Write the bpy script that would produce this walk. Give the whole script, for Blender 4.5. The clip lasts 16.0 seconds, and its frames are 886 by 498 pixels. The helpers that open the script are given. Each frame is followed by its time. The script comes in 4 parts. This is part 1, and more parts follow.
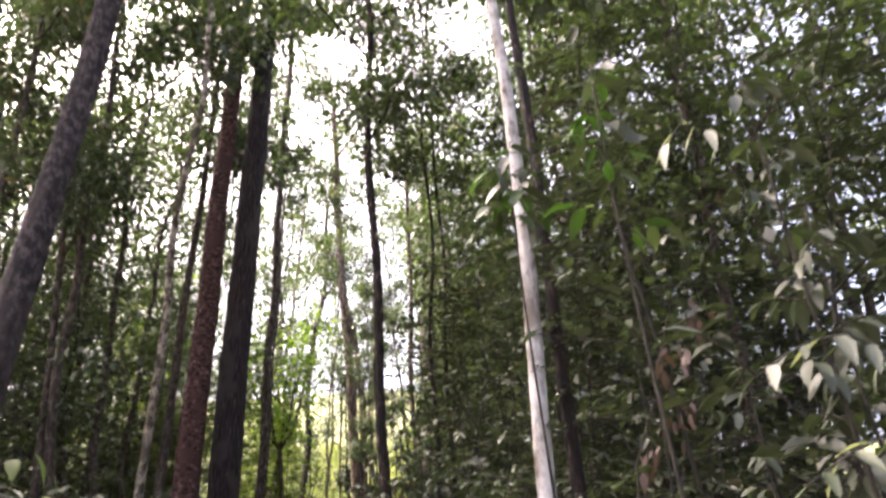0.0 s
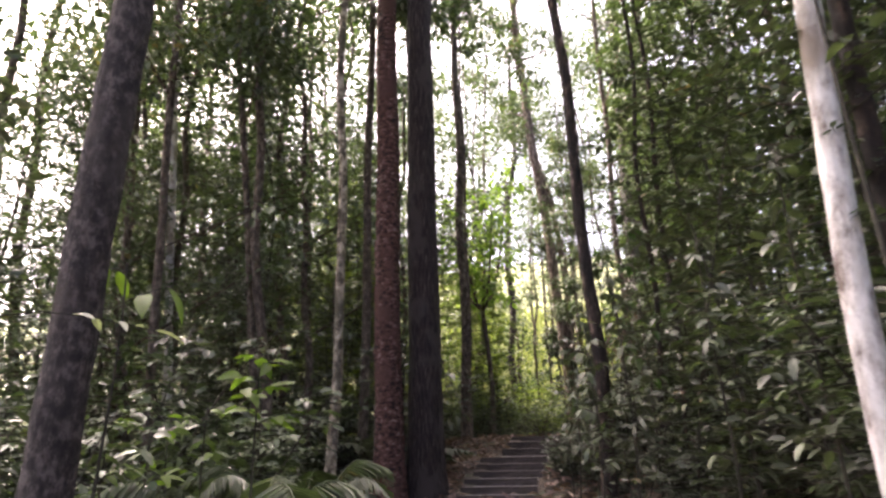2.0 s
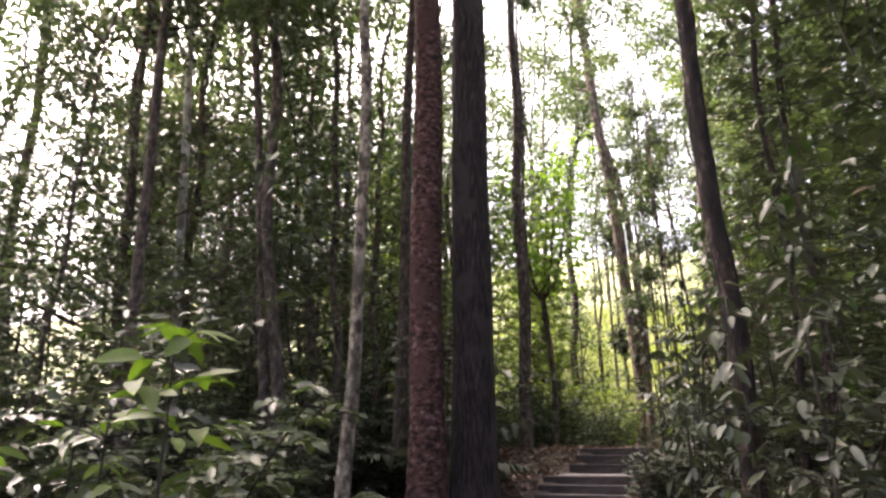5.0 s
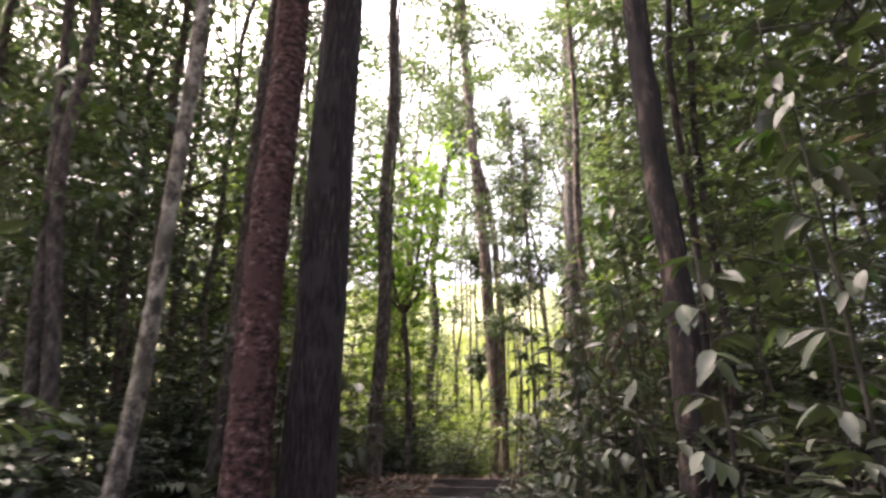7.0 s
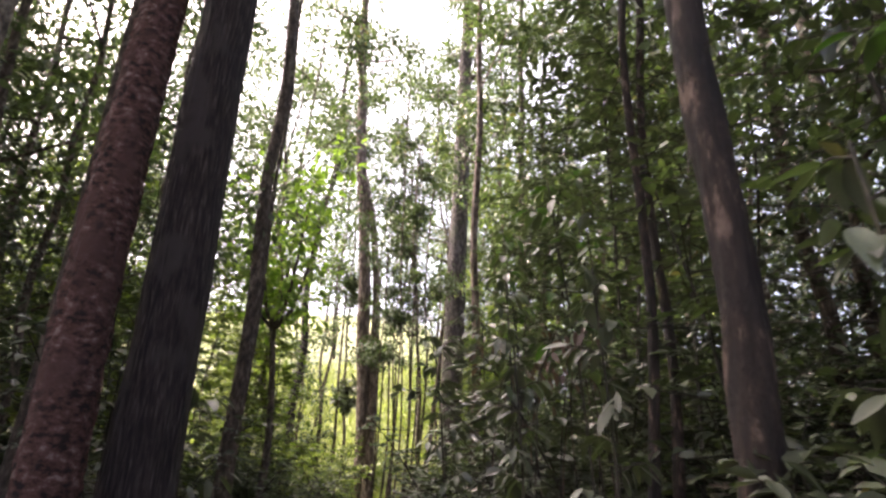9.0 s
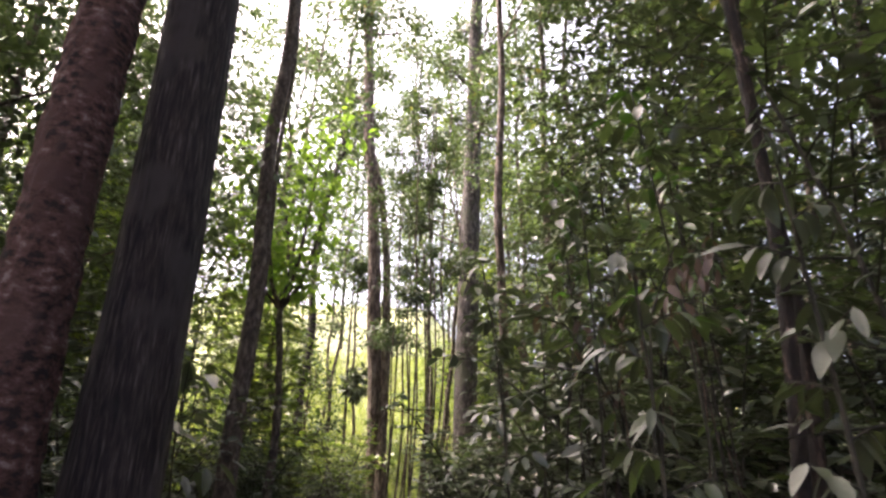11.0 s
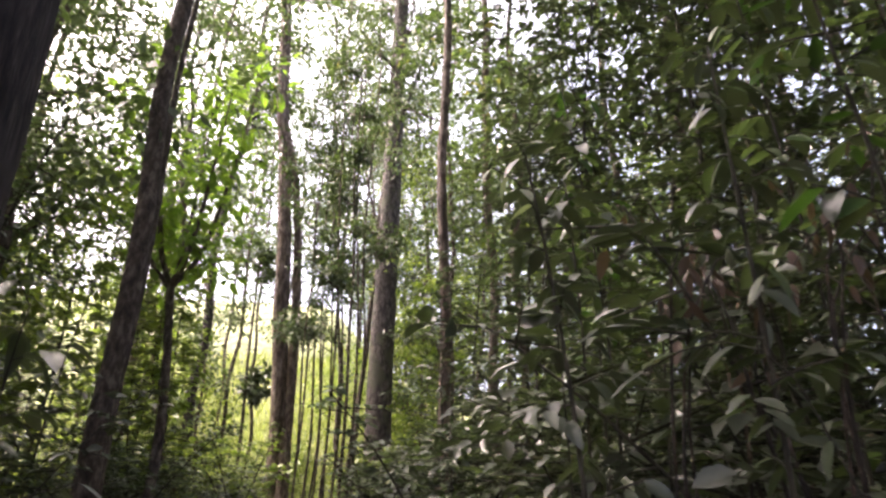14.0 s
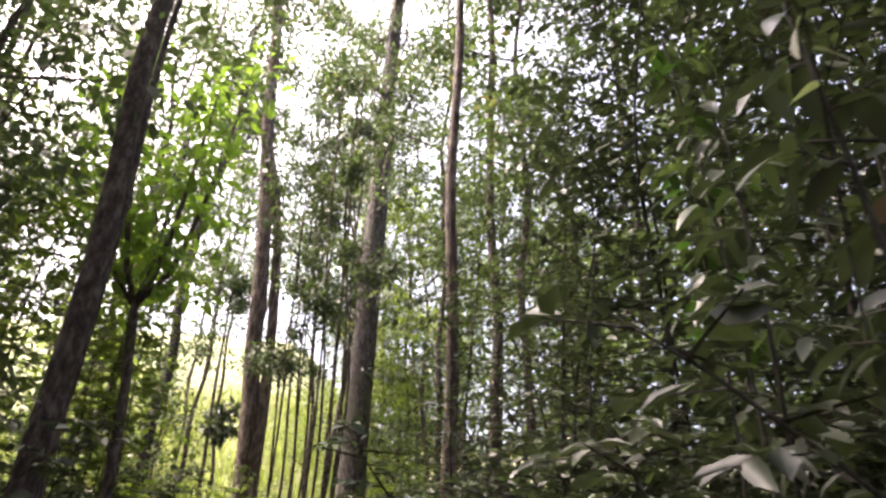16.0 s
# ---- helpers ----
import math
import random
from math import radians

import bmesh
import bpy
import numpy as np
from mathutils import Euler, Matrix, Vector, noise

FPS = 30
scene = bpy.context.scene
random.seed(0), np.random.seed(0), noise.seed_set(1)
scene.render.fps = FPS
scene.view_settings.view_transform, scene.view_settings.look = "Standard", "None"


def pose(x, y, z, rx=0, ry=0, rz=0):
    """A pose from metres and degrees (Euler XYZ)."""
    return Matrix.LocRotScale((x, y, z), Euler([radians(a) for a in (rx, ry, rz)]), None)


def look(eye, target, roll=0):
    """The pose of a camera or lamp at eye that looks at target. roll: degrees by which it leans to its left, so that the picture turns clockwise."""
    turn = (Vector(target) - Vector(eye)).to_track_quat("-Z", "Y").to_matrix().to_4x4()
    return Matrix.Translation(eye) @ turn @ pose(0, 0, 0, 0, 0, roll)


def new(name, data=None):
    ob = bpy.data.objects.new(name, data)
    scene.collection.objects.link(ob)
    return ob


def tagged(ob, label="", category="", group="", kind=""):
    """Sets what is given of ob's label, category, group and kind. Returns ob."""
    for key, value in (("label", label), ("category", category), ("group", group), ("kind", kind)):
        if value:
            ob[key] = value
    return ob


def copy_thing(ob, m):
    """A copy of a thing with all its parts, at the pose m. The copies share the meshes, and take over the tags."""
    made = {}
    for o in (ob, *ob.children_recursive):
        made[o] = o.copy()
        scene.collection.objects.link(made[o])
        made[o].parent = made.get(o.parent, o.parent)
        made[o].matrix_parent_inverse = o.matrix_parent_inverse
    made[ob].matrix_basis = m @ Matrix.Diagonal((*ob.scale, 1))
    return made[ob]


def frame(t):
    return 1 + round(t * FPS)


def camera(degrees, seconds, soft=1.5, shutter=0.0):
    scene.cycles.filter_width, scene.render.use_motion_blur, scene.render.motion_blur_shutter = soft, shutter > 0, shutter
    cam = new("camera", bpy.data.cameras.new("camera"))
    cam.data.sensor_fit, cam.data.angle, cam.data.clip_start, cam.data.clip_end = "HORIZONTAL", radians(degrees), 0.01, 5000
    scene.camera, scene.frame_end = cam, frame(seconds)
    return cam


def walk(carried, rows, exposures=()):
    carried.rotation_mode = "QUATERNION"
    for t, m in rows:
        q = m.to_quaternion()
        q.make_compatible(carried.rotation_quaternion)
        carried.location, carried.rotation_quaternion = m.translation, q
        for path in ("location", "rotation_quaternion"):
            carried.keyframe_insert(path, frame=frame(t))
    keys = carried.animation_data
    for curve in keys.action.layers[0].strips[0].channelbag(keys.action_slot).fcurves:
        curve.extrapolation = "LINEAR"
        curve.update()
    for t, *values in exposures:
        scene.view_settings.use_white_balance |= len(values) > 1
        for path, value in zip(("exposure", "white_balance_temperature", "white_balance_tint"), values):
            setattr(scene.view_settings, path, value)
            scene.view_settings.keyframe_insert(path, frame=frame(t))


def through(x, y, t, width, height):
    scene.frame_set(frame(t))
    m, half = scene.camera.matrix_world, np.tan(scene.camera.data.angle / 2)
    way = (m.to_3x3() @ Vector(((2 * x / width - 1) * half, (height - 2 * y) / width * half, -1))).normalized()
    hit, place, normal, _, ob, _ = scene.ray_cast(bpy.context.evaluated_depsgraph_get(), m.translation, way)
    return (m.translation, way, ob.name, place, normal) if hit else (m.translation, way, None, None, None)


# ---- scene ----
LENS = 66.69
cam = camera(LENS, 16.0, soft=2.5, shutter=0.4)
# seconds, x, y, z, yaw, pitch, roll
ROWS = [
    (0.0, -0.036, 0.041, 1.457, 1.41, 26.71, 3.14),
    (0.5, -0.091, 0.454, 1.452, 1.48, 22.45, 1.98),
    (1.0, -0.130, 0.856, 1.449, 5.85, 20.30, 2.00),
    (1.5, -0.163, 1.275, 1.459, 14.61, 17.50, 1.73),
    (2.0, -0.248, 1.695, 1.481, 18.50, 16.78, 1.80),
    (2.5, -0.317, 2.109, 1.504, 23.08, 18.56, 1.11),
    (3.0, -0.397, 2.511, 1.532, 25.57, 17.12, 1.76),
    (3.2, -0.435, 2.662, 1.545, 24.65, 19.45, 1.83),
    (5.5, -1.129, 4.478, 1.699, 21.59, 16.37, -0.74),
    (6.0, -1.249, 4.899, 1.707, 14.07, 17.20, -1.18),
    (6.5, -1.373, 5.331, 1.714, 13.17, 17.98, 0.20),
    (7.0, -1.477, 5.698, 1.720, 10.60, 19.03, -0.43),
    (7.5, -1.564, 6.003, 1.719, 4.60, 22.44, 0.15),
    (8.0, -1.703, 6.314, 1.745, 4.99, 26.56, -1.45),
    (8.5, -1.812, 6.659, 1.759, 5.15, 25.00, 1.34),
    (9.0, -1.927, 7.014, 1.745, -1.34, 22.44, -1.54),
    (11.5, -2.310, 8.573, 1.787, -0.79, 21.82, -0.95),
    (12.0, -2.390, 8.874, 1.818, -4.02, 21.13, -0.20),
    (12.5, -2.413, 9.178, 1.860, -1.25, 18.70, 3.12),
    (13.0, -2.439, 9.506, 1.922, -2.10, 18.76, 1.33),
    (13.5, -2.506, 9.866, 1.938, -6.26, 21.11, 0.67),
    (14.0, -2.620, 10.193, 1.996, -9.13, 22.29, -0.05),
    (14.5, -2.688, 10.505, 2.028, -7.07, 24.16, 0.88),
    (15.0, -2.757, 10.810, 2.075, -10.29, 25.79, 0.86),
    (15.5, -2.820, 11.126, 2.115, -12.00, 24.56, -1.91),
    (16.0, -2.902, 11.456, 2.173, -12.23, 26.04, -1.14),
]
EXPOSURE = 2.9
KELVIN, TINT = 6650, 20
walk(cam, [(t, pose(x, y, z, 90 + pitch, roll, yaw)) for t, x, y, z, yaw, pitch, roll in ROWS],
     [(t, EXPOSURE + e, KELVIN, TINT) for t, e in ((0.0, -0.05), (3.2, 0.02), (5.5, 0.16), (6.5, 0.26), (7.5, 0.06), (8.5, -0.1), (12.0, 0.0), (14.5, -0.1), (16.0, -0.12))])

# ---- light: a bright hazy sky, and a veiled sun ahead on the left ----
SUN_ELEVATION, SUN_AZIMUTH = radians(55), radians(-65)
world = bpy.data.worlds.new("hazy_sky")
scene.world = world
world.use_nodes = True
wn = world.node_tree
sky = wn.nodes.new("ShaderNodeTexSky")
sky.sky_type = 'NISHITA'
sky.sun_disc = False
sky.sun_elevation, sky.sun_rotation = SUN_ELEVATION, SUN_AZIMUTH
sky.air_density, sky.dust_density, sky.ozone_density = 0.6, 10.0, 0.2
wn.links.new(sky.outputs[0], wn.nodes["Background"].inputs[0])
wn.nodes["Background"].inputs[1].default_value = 0.15
sun = new("sun", bpy.data.lights.new("sun", 'SUN'))
sun.data.energy, sun.data.angle, sun.data.color = 1.5, radians(22), (1.0, 0.95, 0.86)
sun_way = Vector((math.sin(SUN_AZIMUTH) * math.cos(SUN_ELEVATION), math.cos(SUN_AZIMUTH) * math.cos(SUN_ELEVATION), math.sin(SUN_ELEVATION)))
sun.matrix_world = look(sun_way * 80, (0, 0, 0))


# ---- materials ----
def base_material(name):
    m = bpy.data.materials.new(name)
    m.use_nodes = True
    return m, m.node_tree.nodes, m.node_tree.links, m.node_tree.nodes["Principled BSDF"]


def ramp(nodes, stops):
    r = nodes.new("ShaderNodeValToRGB")
    while len(r.color_ramp.elements) < len(stops):
        r.color_ramp.elements.new(0.5)
    for e, (p, c) in zip(r.color_ramp.elements, stops):
        e.position, e.color = p, (*c, 1)
    return r


def noise_node(nodes, links, scale, detail=4.0, stretch=(1, 1, 1), rough=0.6):
    co = nodes.new("ShaderNodeTexCoord")
    mp = nodes.new("ShaderNodeMapping")
    mp.inputs["Scale"].default_value = stretch
    links.new(co.outputs["Object"], mp.inputs["Vector"])
    n = nodes.new("ShaderNodeTexNoise")
    n.inputs["Scale"].default_value, n.inputs["Detail"].default_value, n.inputs["Roughness"].default_value = scale, detail, rough
    links.new(mp.outputs[0], n.inputs["Vector"])
    return n


def leaf_material(name, dark, light, through=0.35, rough=0.42, odd=None):
    """Leaves: each one of its own tint, with light coming through the blade."""
    m, nodes, links, p = base_material(name)
    geo = nodes.new("ShaderNodeNewGeometry")
    info = nodes.new("ShaderNodeObjectInfo")
    add = nodes.new("ShaderNodeMath")
    add.operation = 'MULTIPLY_ADD'
    links.new(info.outputs["Random"], add.inputs[0])
    add.inputs[1].default_value = 0.35
    mul = nodes.new("ShaderNodeMath")
    mul.operation = 'MULTIPLY'
    mul.inputs[1].default_value = 0.65
    links.new(geo.outputs["Random Per Island"], mul.inputs[0])
    links.new(mul.outputs[0], add.inputs[2])
    stops = [(0.0, dark), (0.85, light)]
    if odd:
        stops += [(0.93, light), (0.97, odd)]
    r = ramp(nodes, stops)
    links.new(add.outputs[0], r.inputs[0])
    grain = noise_node(nodes, links, 28.0, 3.0)
    mix = nodes.new("ShaderNodeMix")
    mix.data_type, mix.blend_type = 'RGBA', 'MULTIPLY'
    mix.inputs["Factor"].default_value = 0.55
    shade = ramp(nodes, [(0.3, (0.55, 0.55, 0.5)), (0.7, (1.15, 1.15, 1.1))])
    links.new(grain.outputs[0], shade.inputs[0])
    links.new(r.outputs[0], mix.inputs["A"])
    links.new(shade.outputs[0], mix.inputs["B"])
    links.new(mix.outputs["Result"], p.inputs["Base Color"])
    p.inputs["Roughness"].default_value = rough
    p.inputs["Specular IOR Level"].default_value = 0.6
    t = nodes.new("ShaderNodeBsdfTranslucent")
    tint = nodes.new("ShaderNodeMix")
    tint.data_type, tint.blend_type = 'RGBA', 'MULTIPLY'
    tint.inputs["Factor"].default_value = 1.0
    tint.inputs["B"].default_value = (1.4, 1.8, 0.75, 1)
    links.new(mix.outputs["Result"], tint.inputs["A"])
    links.new(tint.outputs["Result"], t.inputs["Color"])
    ms = nodes.new("ShaderNodeMixShader")
    ms.inputs[0].default_value = through
    links.new(p.outputs[0], ms.inputs[1])
    links.new(t.outputs[0], ms.inputs[2])
    links.new(ms.outputs[0], nodes["Material Output"].inputs[0])
    return m


def bark_material(name, stops, scale=6.0, stretch=(1, 1, 0.25), bump=0.5, patches=None, rough=0.85):
    m, nodes, links, p = base_material(name)
    n = noise_node(nodes, links, scale, 6.0, stretch, 0.65)
    r = ramp(nodes, stops)
    links.new(n.outputs[0], r.inputs[0])
    out = r.outputs[0]
    if patches:
        big = noise_node(nodes, links, 1.6, 3.0, (1, 1, 0.7))
        k = ramp(nodes, [(0.52, (0, 0, 0)), (0.62, (1, 1, 1))])
        links.new(big.outputs[0], k.inputs[0])
        mx = nodes.new("ShaderNodeMix")
        mx.data_type = 'RGBA'
        links.new(k.outputs[0], mx.inputs["Factor"])
        links.new(out, mx.inputs["A"])
        mx.inputs["B"].default_value = (*patches, 1)
        out = mx.outputs["Result"]
    links.new(out, p.inputs["Base Color"])
    p.inputs["Roughness"].default_value = rough
    fine = noise_node(nodes, links, scale * 5, 5.0, stretch, 0.7)
    b = nodes.new("ShaderNodeBump")
    b.inputs["Strength"].default_value, b.inputs["Distance"].default_value = bump, 0.05
    links.new(fine.outputs[0], b.inputs["Height"])
    links.new(b.outputs[0], p.inputs["Normal"])
    return m


LEAF_DARK = leaf_material("leaf_dark_green", (0.025, 0.033, 0.021), (0.082, 0.093, 0.058), 0.2, 0.35, (0.17, 0.11, 0.065))
LEAF_MID = leaf_material("leaf_mid_green", (0.036, 0.05, 0.029), (0.107, 0.13, 0.067), 0.28, 0.37, (0.2, 0.15, 0.07))
# clearing foliage: sunlight is put into these two paler leaf colours
LEAF_SUNLIT = leaf_material("leaf_sunlit_yellow_green", (0.095, 0.125, 0.03), (0.21, 0.235, 0.065), 0.38, 0.45)
LEAF_SUNNY = leaf_material("leaf_sunlit_green", (0.085, 0.14, 0.026), (0.19, 0.25, 0.058), 0.5, 0.42)
LEAF_LIME = leaf_material("leaf_lime_green", (0.065, 0.105, 0.015), (0.125, 0.175, 0.032), 0.36, 0.55)
LEAF_PALE = leaf_material("leaf_pale_underside", (0.042, 0.052, 0.032), (0.092, 0.106, 0.068), 0.14, 0.48)
LEAF_CREAM = leaf_material("leaf_cream_underside", (0.26, 0.26, 0.19), (0.42, 0.41, 0.33), 0.25, 0.5)
LEAF_DEAD = leaf_material("leaf_dead_brown", (0.035, 0.022, 0.017), (0.115, 0.068, 0.05), 0.18, 0.6)
LEAF_FRESH = leaf_material("leaf_fresh_green", (0.024, 0.056, 0.013), (0.058, 0.105, 0.026), 0.34, 0.38)
LITTER = leaf_material("leaf_litter", (0.08, 0.045, 0.038), (0.34, 0.22, 0.19), 0.1, 0.65)
GRASS = leaf_material("grass_blade", (0.16, 0.18, 0.06), (0.38, 0.38, 0.16), 0.3, 0.5)
BARK_RED = bark_material("bark_reddish", [(0.4, (0.02, 0.009, 0.008)), (0.48, (0.105, 0.043, 0.034)), (0.58, (0.175, 0.086, 0.072)), (0.68, (0.36, 0.26, 0.24))], 10, (1, 1, 1.6), 1.0, (0.12, 0.056, 0.047))
BARK_DARK = bark_material("bark_dark_furrowed", [(0.36, (0.007, 0.005, 0.005)), (0.47, (0.026, 0.017, 0.017)), (0.58, (0.06, 0.042, 0.04)), (0.68, (0.13, 0.11, 0.105))], 42, (1, 1, 0.1), 1.0, (0.066, 0.053, 0.051))
BARK_GREY = bark_material("bark_grey_brown", [(0.38, (0.016, 0.012, 0.012)), (0.5, (0.05, 0.039, 0.037)), (0.62, (0.15, 0.125, 0.115))], 18, (1, 1, 0.7), 1.0, (0.075, 0.06, 0.052))
BARK_WHITE = bark_material("bark_pale_lichen", [(0.34, (0.16, 0.13, 0.11)), (0.44, (0.45, 0.42, 0.39)), (0.55, (0.68, 0.66, 0.63)), (0.7, (0.78, 0.76, 0.73))], 9, (1, 1, 0.5), 0.5, (0.26, 0.22, 0.18))
BARK_THIN = bark_material("bark_smooth_sapling", [(0.36, (0.03, 0.021, 0.016)), (0.5, (0.08, 0.06, 0.046)), (0.66, (0.2, 0.165, 0.13))], 14, (1, 1, 0.5), 0.7)
BARK_BROWN = bark_material("bark_brown_peeling", [(0.36, (0.04, 0.025, 0.02)), (0.5, (0.13, 0.092, 0.074)), (0.66, (0.3, 0.235, 0.2))], 12, (1, 1, 0.3), 1.0)
BARK_FLAKY = bark_material("bark_dark_flaky", [(0.38, (0.006, 0.004, 0.0035)), (0.48, (0.021, 0.013, 0.01)), (0.57, (0.045, 0.028, 0.021)), (0.66, (0.2, 0.14, 0.11))], 14, (1, 1, 0.3), 1.0, (0.022, 0.014, 0.012))
BARK_MOSS = bark_material("bark_pale_mossy", [(0.4, (0.05, 0.04, 0.03)), (0.5, (0.22, 0.185, 0.135)), (0.6, (0.48, 0.42, 0.33))], 9, (1, 1, 0.7), 0.9, (0.1, 0.088, 0.058))
BARK_ASH = bark_material("bark_dark_ash_grey", [(0.36, (0.02, 0.015, 0.014)), (0.5, (0.06, 0.046, 0.042)), (0.66, (0.15, 0.13, 0.115))], 11, (1, 1, 0.4), 1.0, (0.075, 0.075, 0.05))
BARK_STEM = bark_material("bark_dark_green_stem", [(0.36, (0.012, 0.011, 0.007)), (0.5, (0.032, 0.028, 0.018)), (0.66, (0.075, 0.065, 0.045))], 20, (1, 1, 0.4), 0.6)
TIMBER = bark_material("weathered_step_timber", [(0.3, (0.025, 0.02, 0.018)), (0.55, (0.07, 0.055, 0.05)), (0.75, (0.15, 0.125, 0.115))], 7, (0.3, 1, 1), 0.5)
TREAD = bark_material("worn_step_tread", [(0.36, (0.09, 0.078, 0.07)), (0.5, (0.2, 0.18, 0.165)), (0.64, (0.34, 0.315, 0.3))], 6, (1, 1, 1), 0.4)
SOIL = bark_material("forest_soil", [(0.3, (0.025, 0.018, 0.012)), (0.55, (0.07, 0.05, 0.035)), (0.75, (0.14, 0.10, 0.075))], 3, (1, 1, 1), 1.0, (0.05, 0.06, 0.02))
# turf colour is lightened to carry the sunlight on the slope
TURF = bark_material("meadow_turf_sunlit", [(0.36, (0.07, 0.09, 0.03)), (0.5, (0.2, 0.225, 0.085)), (0.64, (0.36, 0.36, 0.17))], 1.3, (1, 1, 1), 1.0)


# ---- mesh helpers ----
rng = np.random.default_rng(7)


def mesh_object(name, verts, faces, material, parent=None, label="", smooth=True):
    me = bpy.data.meshes.new(name)
    me.from_pydata(np.asarray(verts).tolist(), [], faces if isinstance(faces, list) else faces.tolist())
    me.materials.append(material)
    if smooth:
        me.polygons.foreach_set("use_smooth", [True] * len(me.polygons))
    me.update()
    ob = new(name, me)
    ob.parent = parent
    if label:
        ob["label"] = label
    return ob


def thing(name, x, y, z, label, category, group="", kind=""):
    ob = new(name)
    ob.location = (x, y, z)
    ob.empty_display_size = 0.2
    return tagged(ob, label, category, group, kind)


def unit(v):
    return v / np.maximum(np.linalg.norm(v, axis=-1, keepdims=True), 1e-9)


def tube(points, radii, sides=8, rough=0.0, grain=(3, 3, 3), seed=0.0, cap=True):
    """A bent tapering tube: vertices and faces."""
    p = np.asarray(points, float)
    r = np.asarray(radii, float)
    t = unit(np.gradient(p, axis=0))
    ref = np.array([1.0, 0, 0]) if abs(t[0, 0]) < 0.8 else np.array([0, 1.0, 0])
    u = unit(np.cross(t, ref))
    w = np.cross(t, u)
    a = np.linspace(0, 2 * np.pi, sides, endpoint=False)
    rr = np.repeat(r[:, None], sides, 1)
    if rough:
        for i in range(len(p)):
            for j in range(sides):
                q = (math.cos(a[j]) * grain[0] + seed, math.sin(a[j]) * grain[1], p[i, 2] * grain[2])
                rr[i, j] += rough * (noise.noise(q) + 0.5 * noise.noise((q[0] * 2.3, q[1] * 2.3, q[2] * 2.3)))
    v = p[:, None] + rr[..., None] * (np.cos(a)[None, :, None] * u[:, None] + np.sin(a)[None, :, None] * w[:, None])
    n = len(p)
    i, j = np.meshgrid(np.arange(n - 1), np.arange(sides), indexing="ij")
    k = (j + 1) % sides
    f = np.stack([i * sides + j, i * sides + k, (i + 1) * sides + k, (i + 1) * sides + j], -1).reshape(-1, 4).tolist()
    if cap:
        f.append(list(range((n - 1) * sides, n * sides)))
    return v.reshape(-1, 3), f


def joined(pieces):
    vs, fs, n = [], [], 0
    for v, f in pieces:
        vs.append(v)
        fs += [[i + n for i in q] for q in f]
        n += len(v)
    return np.concatenate(vs), fs


def blades(pos, way, up, length, ratio=0.4, fine=True, fold=0.18, droop=0.12):
    """Many leaves: pointed ovals folded a little along the midrib."""
    way = unit(np.asarray(way))
    ratio = ratio * (0.75 + 0.5 * rng.random((len(pos), 1)))
    side = unit(np.cross(way, up))
    nrm = np.cross(side, way)
    L = length[:, None]
    w = L * ratio * 0.5
    if fine:
        v = np.stack([pos, pos + way * L * 0.28 + side * w * 0.85 + nrm * w * fold, pos + way * L * 0.66 + side * w * 0.8 + nrm * w * fold,
                      pos + way * L - nrm * L * droop, pos + way * L * 0.66 - side * w * 0.8 + nrm * w * fold,
                      pos + way * L * 0.28 - side * w * 0.85 + nrm * w * fold], 1)
        b = np.arange(len(pos))[:, None] * 6
        f = np.concatenate([b + np.array([[0, 1, 2, 3]]), b + np.array([[0, 3, 4, 5]])])
    else:
        v = np.stack([pos, pos + way * L * 0.45 + side * w + nrm * w * fold, pos + way * L - nrm * L * droop, pos + way * L * 0.45 - side * w + nrm * w * fold], 1)
        b = np.arange(len(pos))[:, None] * 4
        f = b + np.array([[0, 1, 2, 3]])
    return v.reshape(-1, 3), f


def rand_dirs(n, flat=1.0):
    d = rng.normal(size=(n, 3))
    d[:, 2] *= flat
    return unit(d)


# ---- the lie of the land ----
PROFILE_Y = [-2000, -60, -10, 0, 5, 11.5, 12.5, 14.4, 15.8, 17.05, 30, 36, 50, 66, 80, 2000]
PROFILE_Z = [-3, -2, -0.5, -0.05, 0.2, 0.62, 0.72, 1.30, 1.34, 1.72, 1.76, 2.4, 10.0, 19.5, 22.0, 24.0]


STEP_X, STEP_W = -3.06, 1.24


def path_x(y):
    return float(np.interp(y, [-10, 0, 2.5, 5.5, 9, 11.5, 14, 30], [0.3, -0.02, -0.38, -1.4, -2.38, -2.85, -3.06, -3.4]))


def lie(x, y):
    z = float(np.interp(y, PROFILE_Y, PROFILE_Z))
    if y > 32:  # the sunny slope falls away to one side
        k = min(max((x + 4.5) / 9.0, 0), 1)
        z = 1.9 + (z - 1.9) * (1 - 0.45 * k * k * (3 - 2 * k))
    d = x - path_x(y)
    s = min(max((d - 0.9) / 5.0, 0), 1)
    z += 0.9 * s * s * (3 - 2 * s) * min(max((40 - y) / 12, 0), 1)
    off = min(max((abs(d) - 0.7) / 1.5, 0), 1)
    z += off * 0.16 * noise.noise((x * 0.5, y * 0.5, 0)) + off * 0.05 * noise.noise((x * 2, y * 2, 3))
    if abs(x - STEP_X) < 0.45 and 12.7 < y < 17.9:
        z -= 0.14
    return z


def spread(lo, hi, fine, far):
    inner = np.arange(lo, hi + 1e-6, fine)
    g = np.geomspace(1, far, 18)
    return np.concatenate([lo - g[::-1], inner, hi + g])


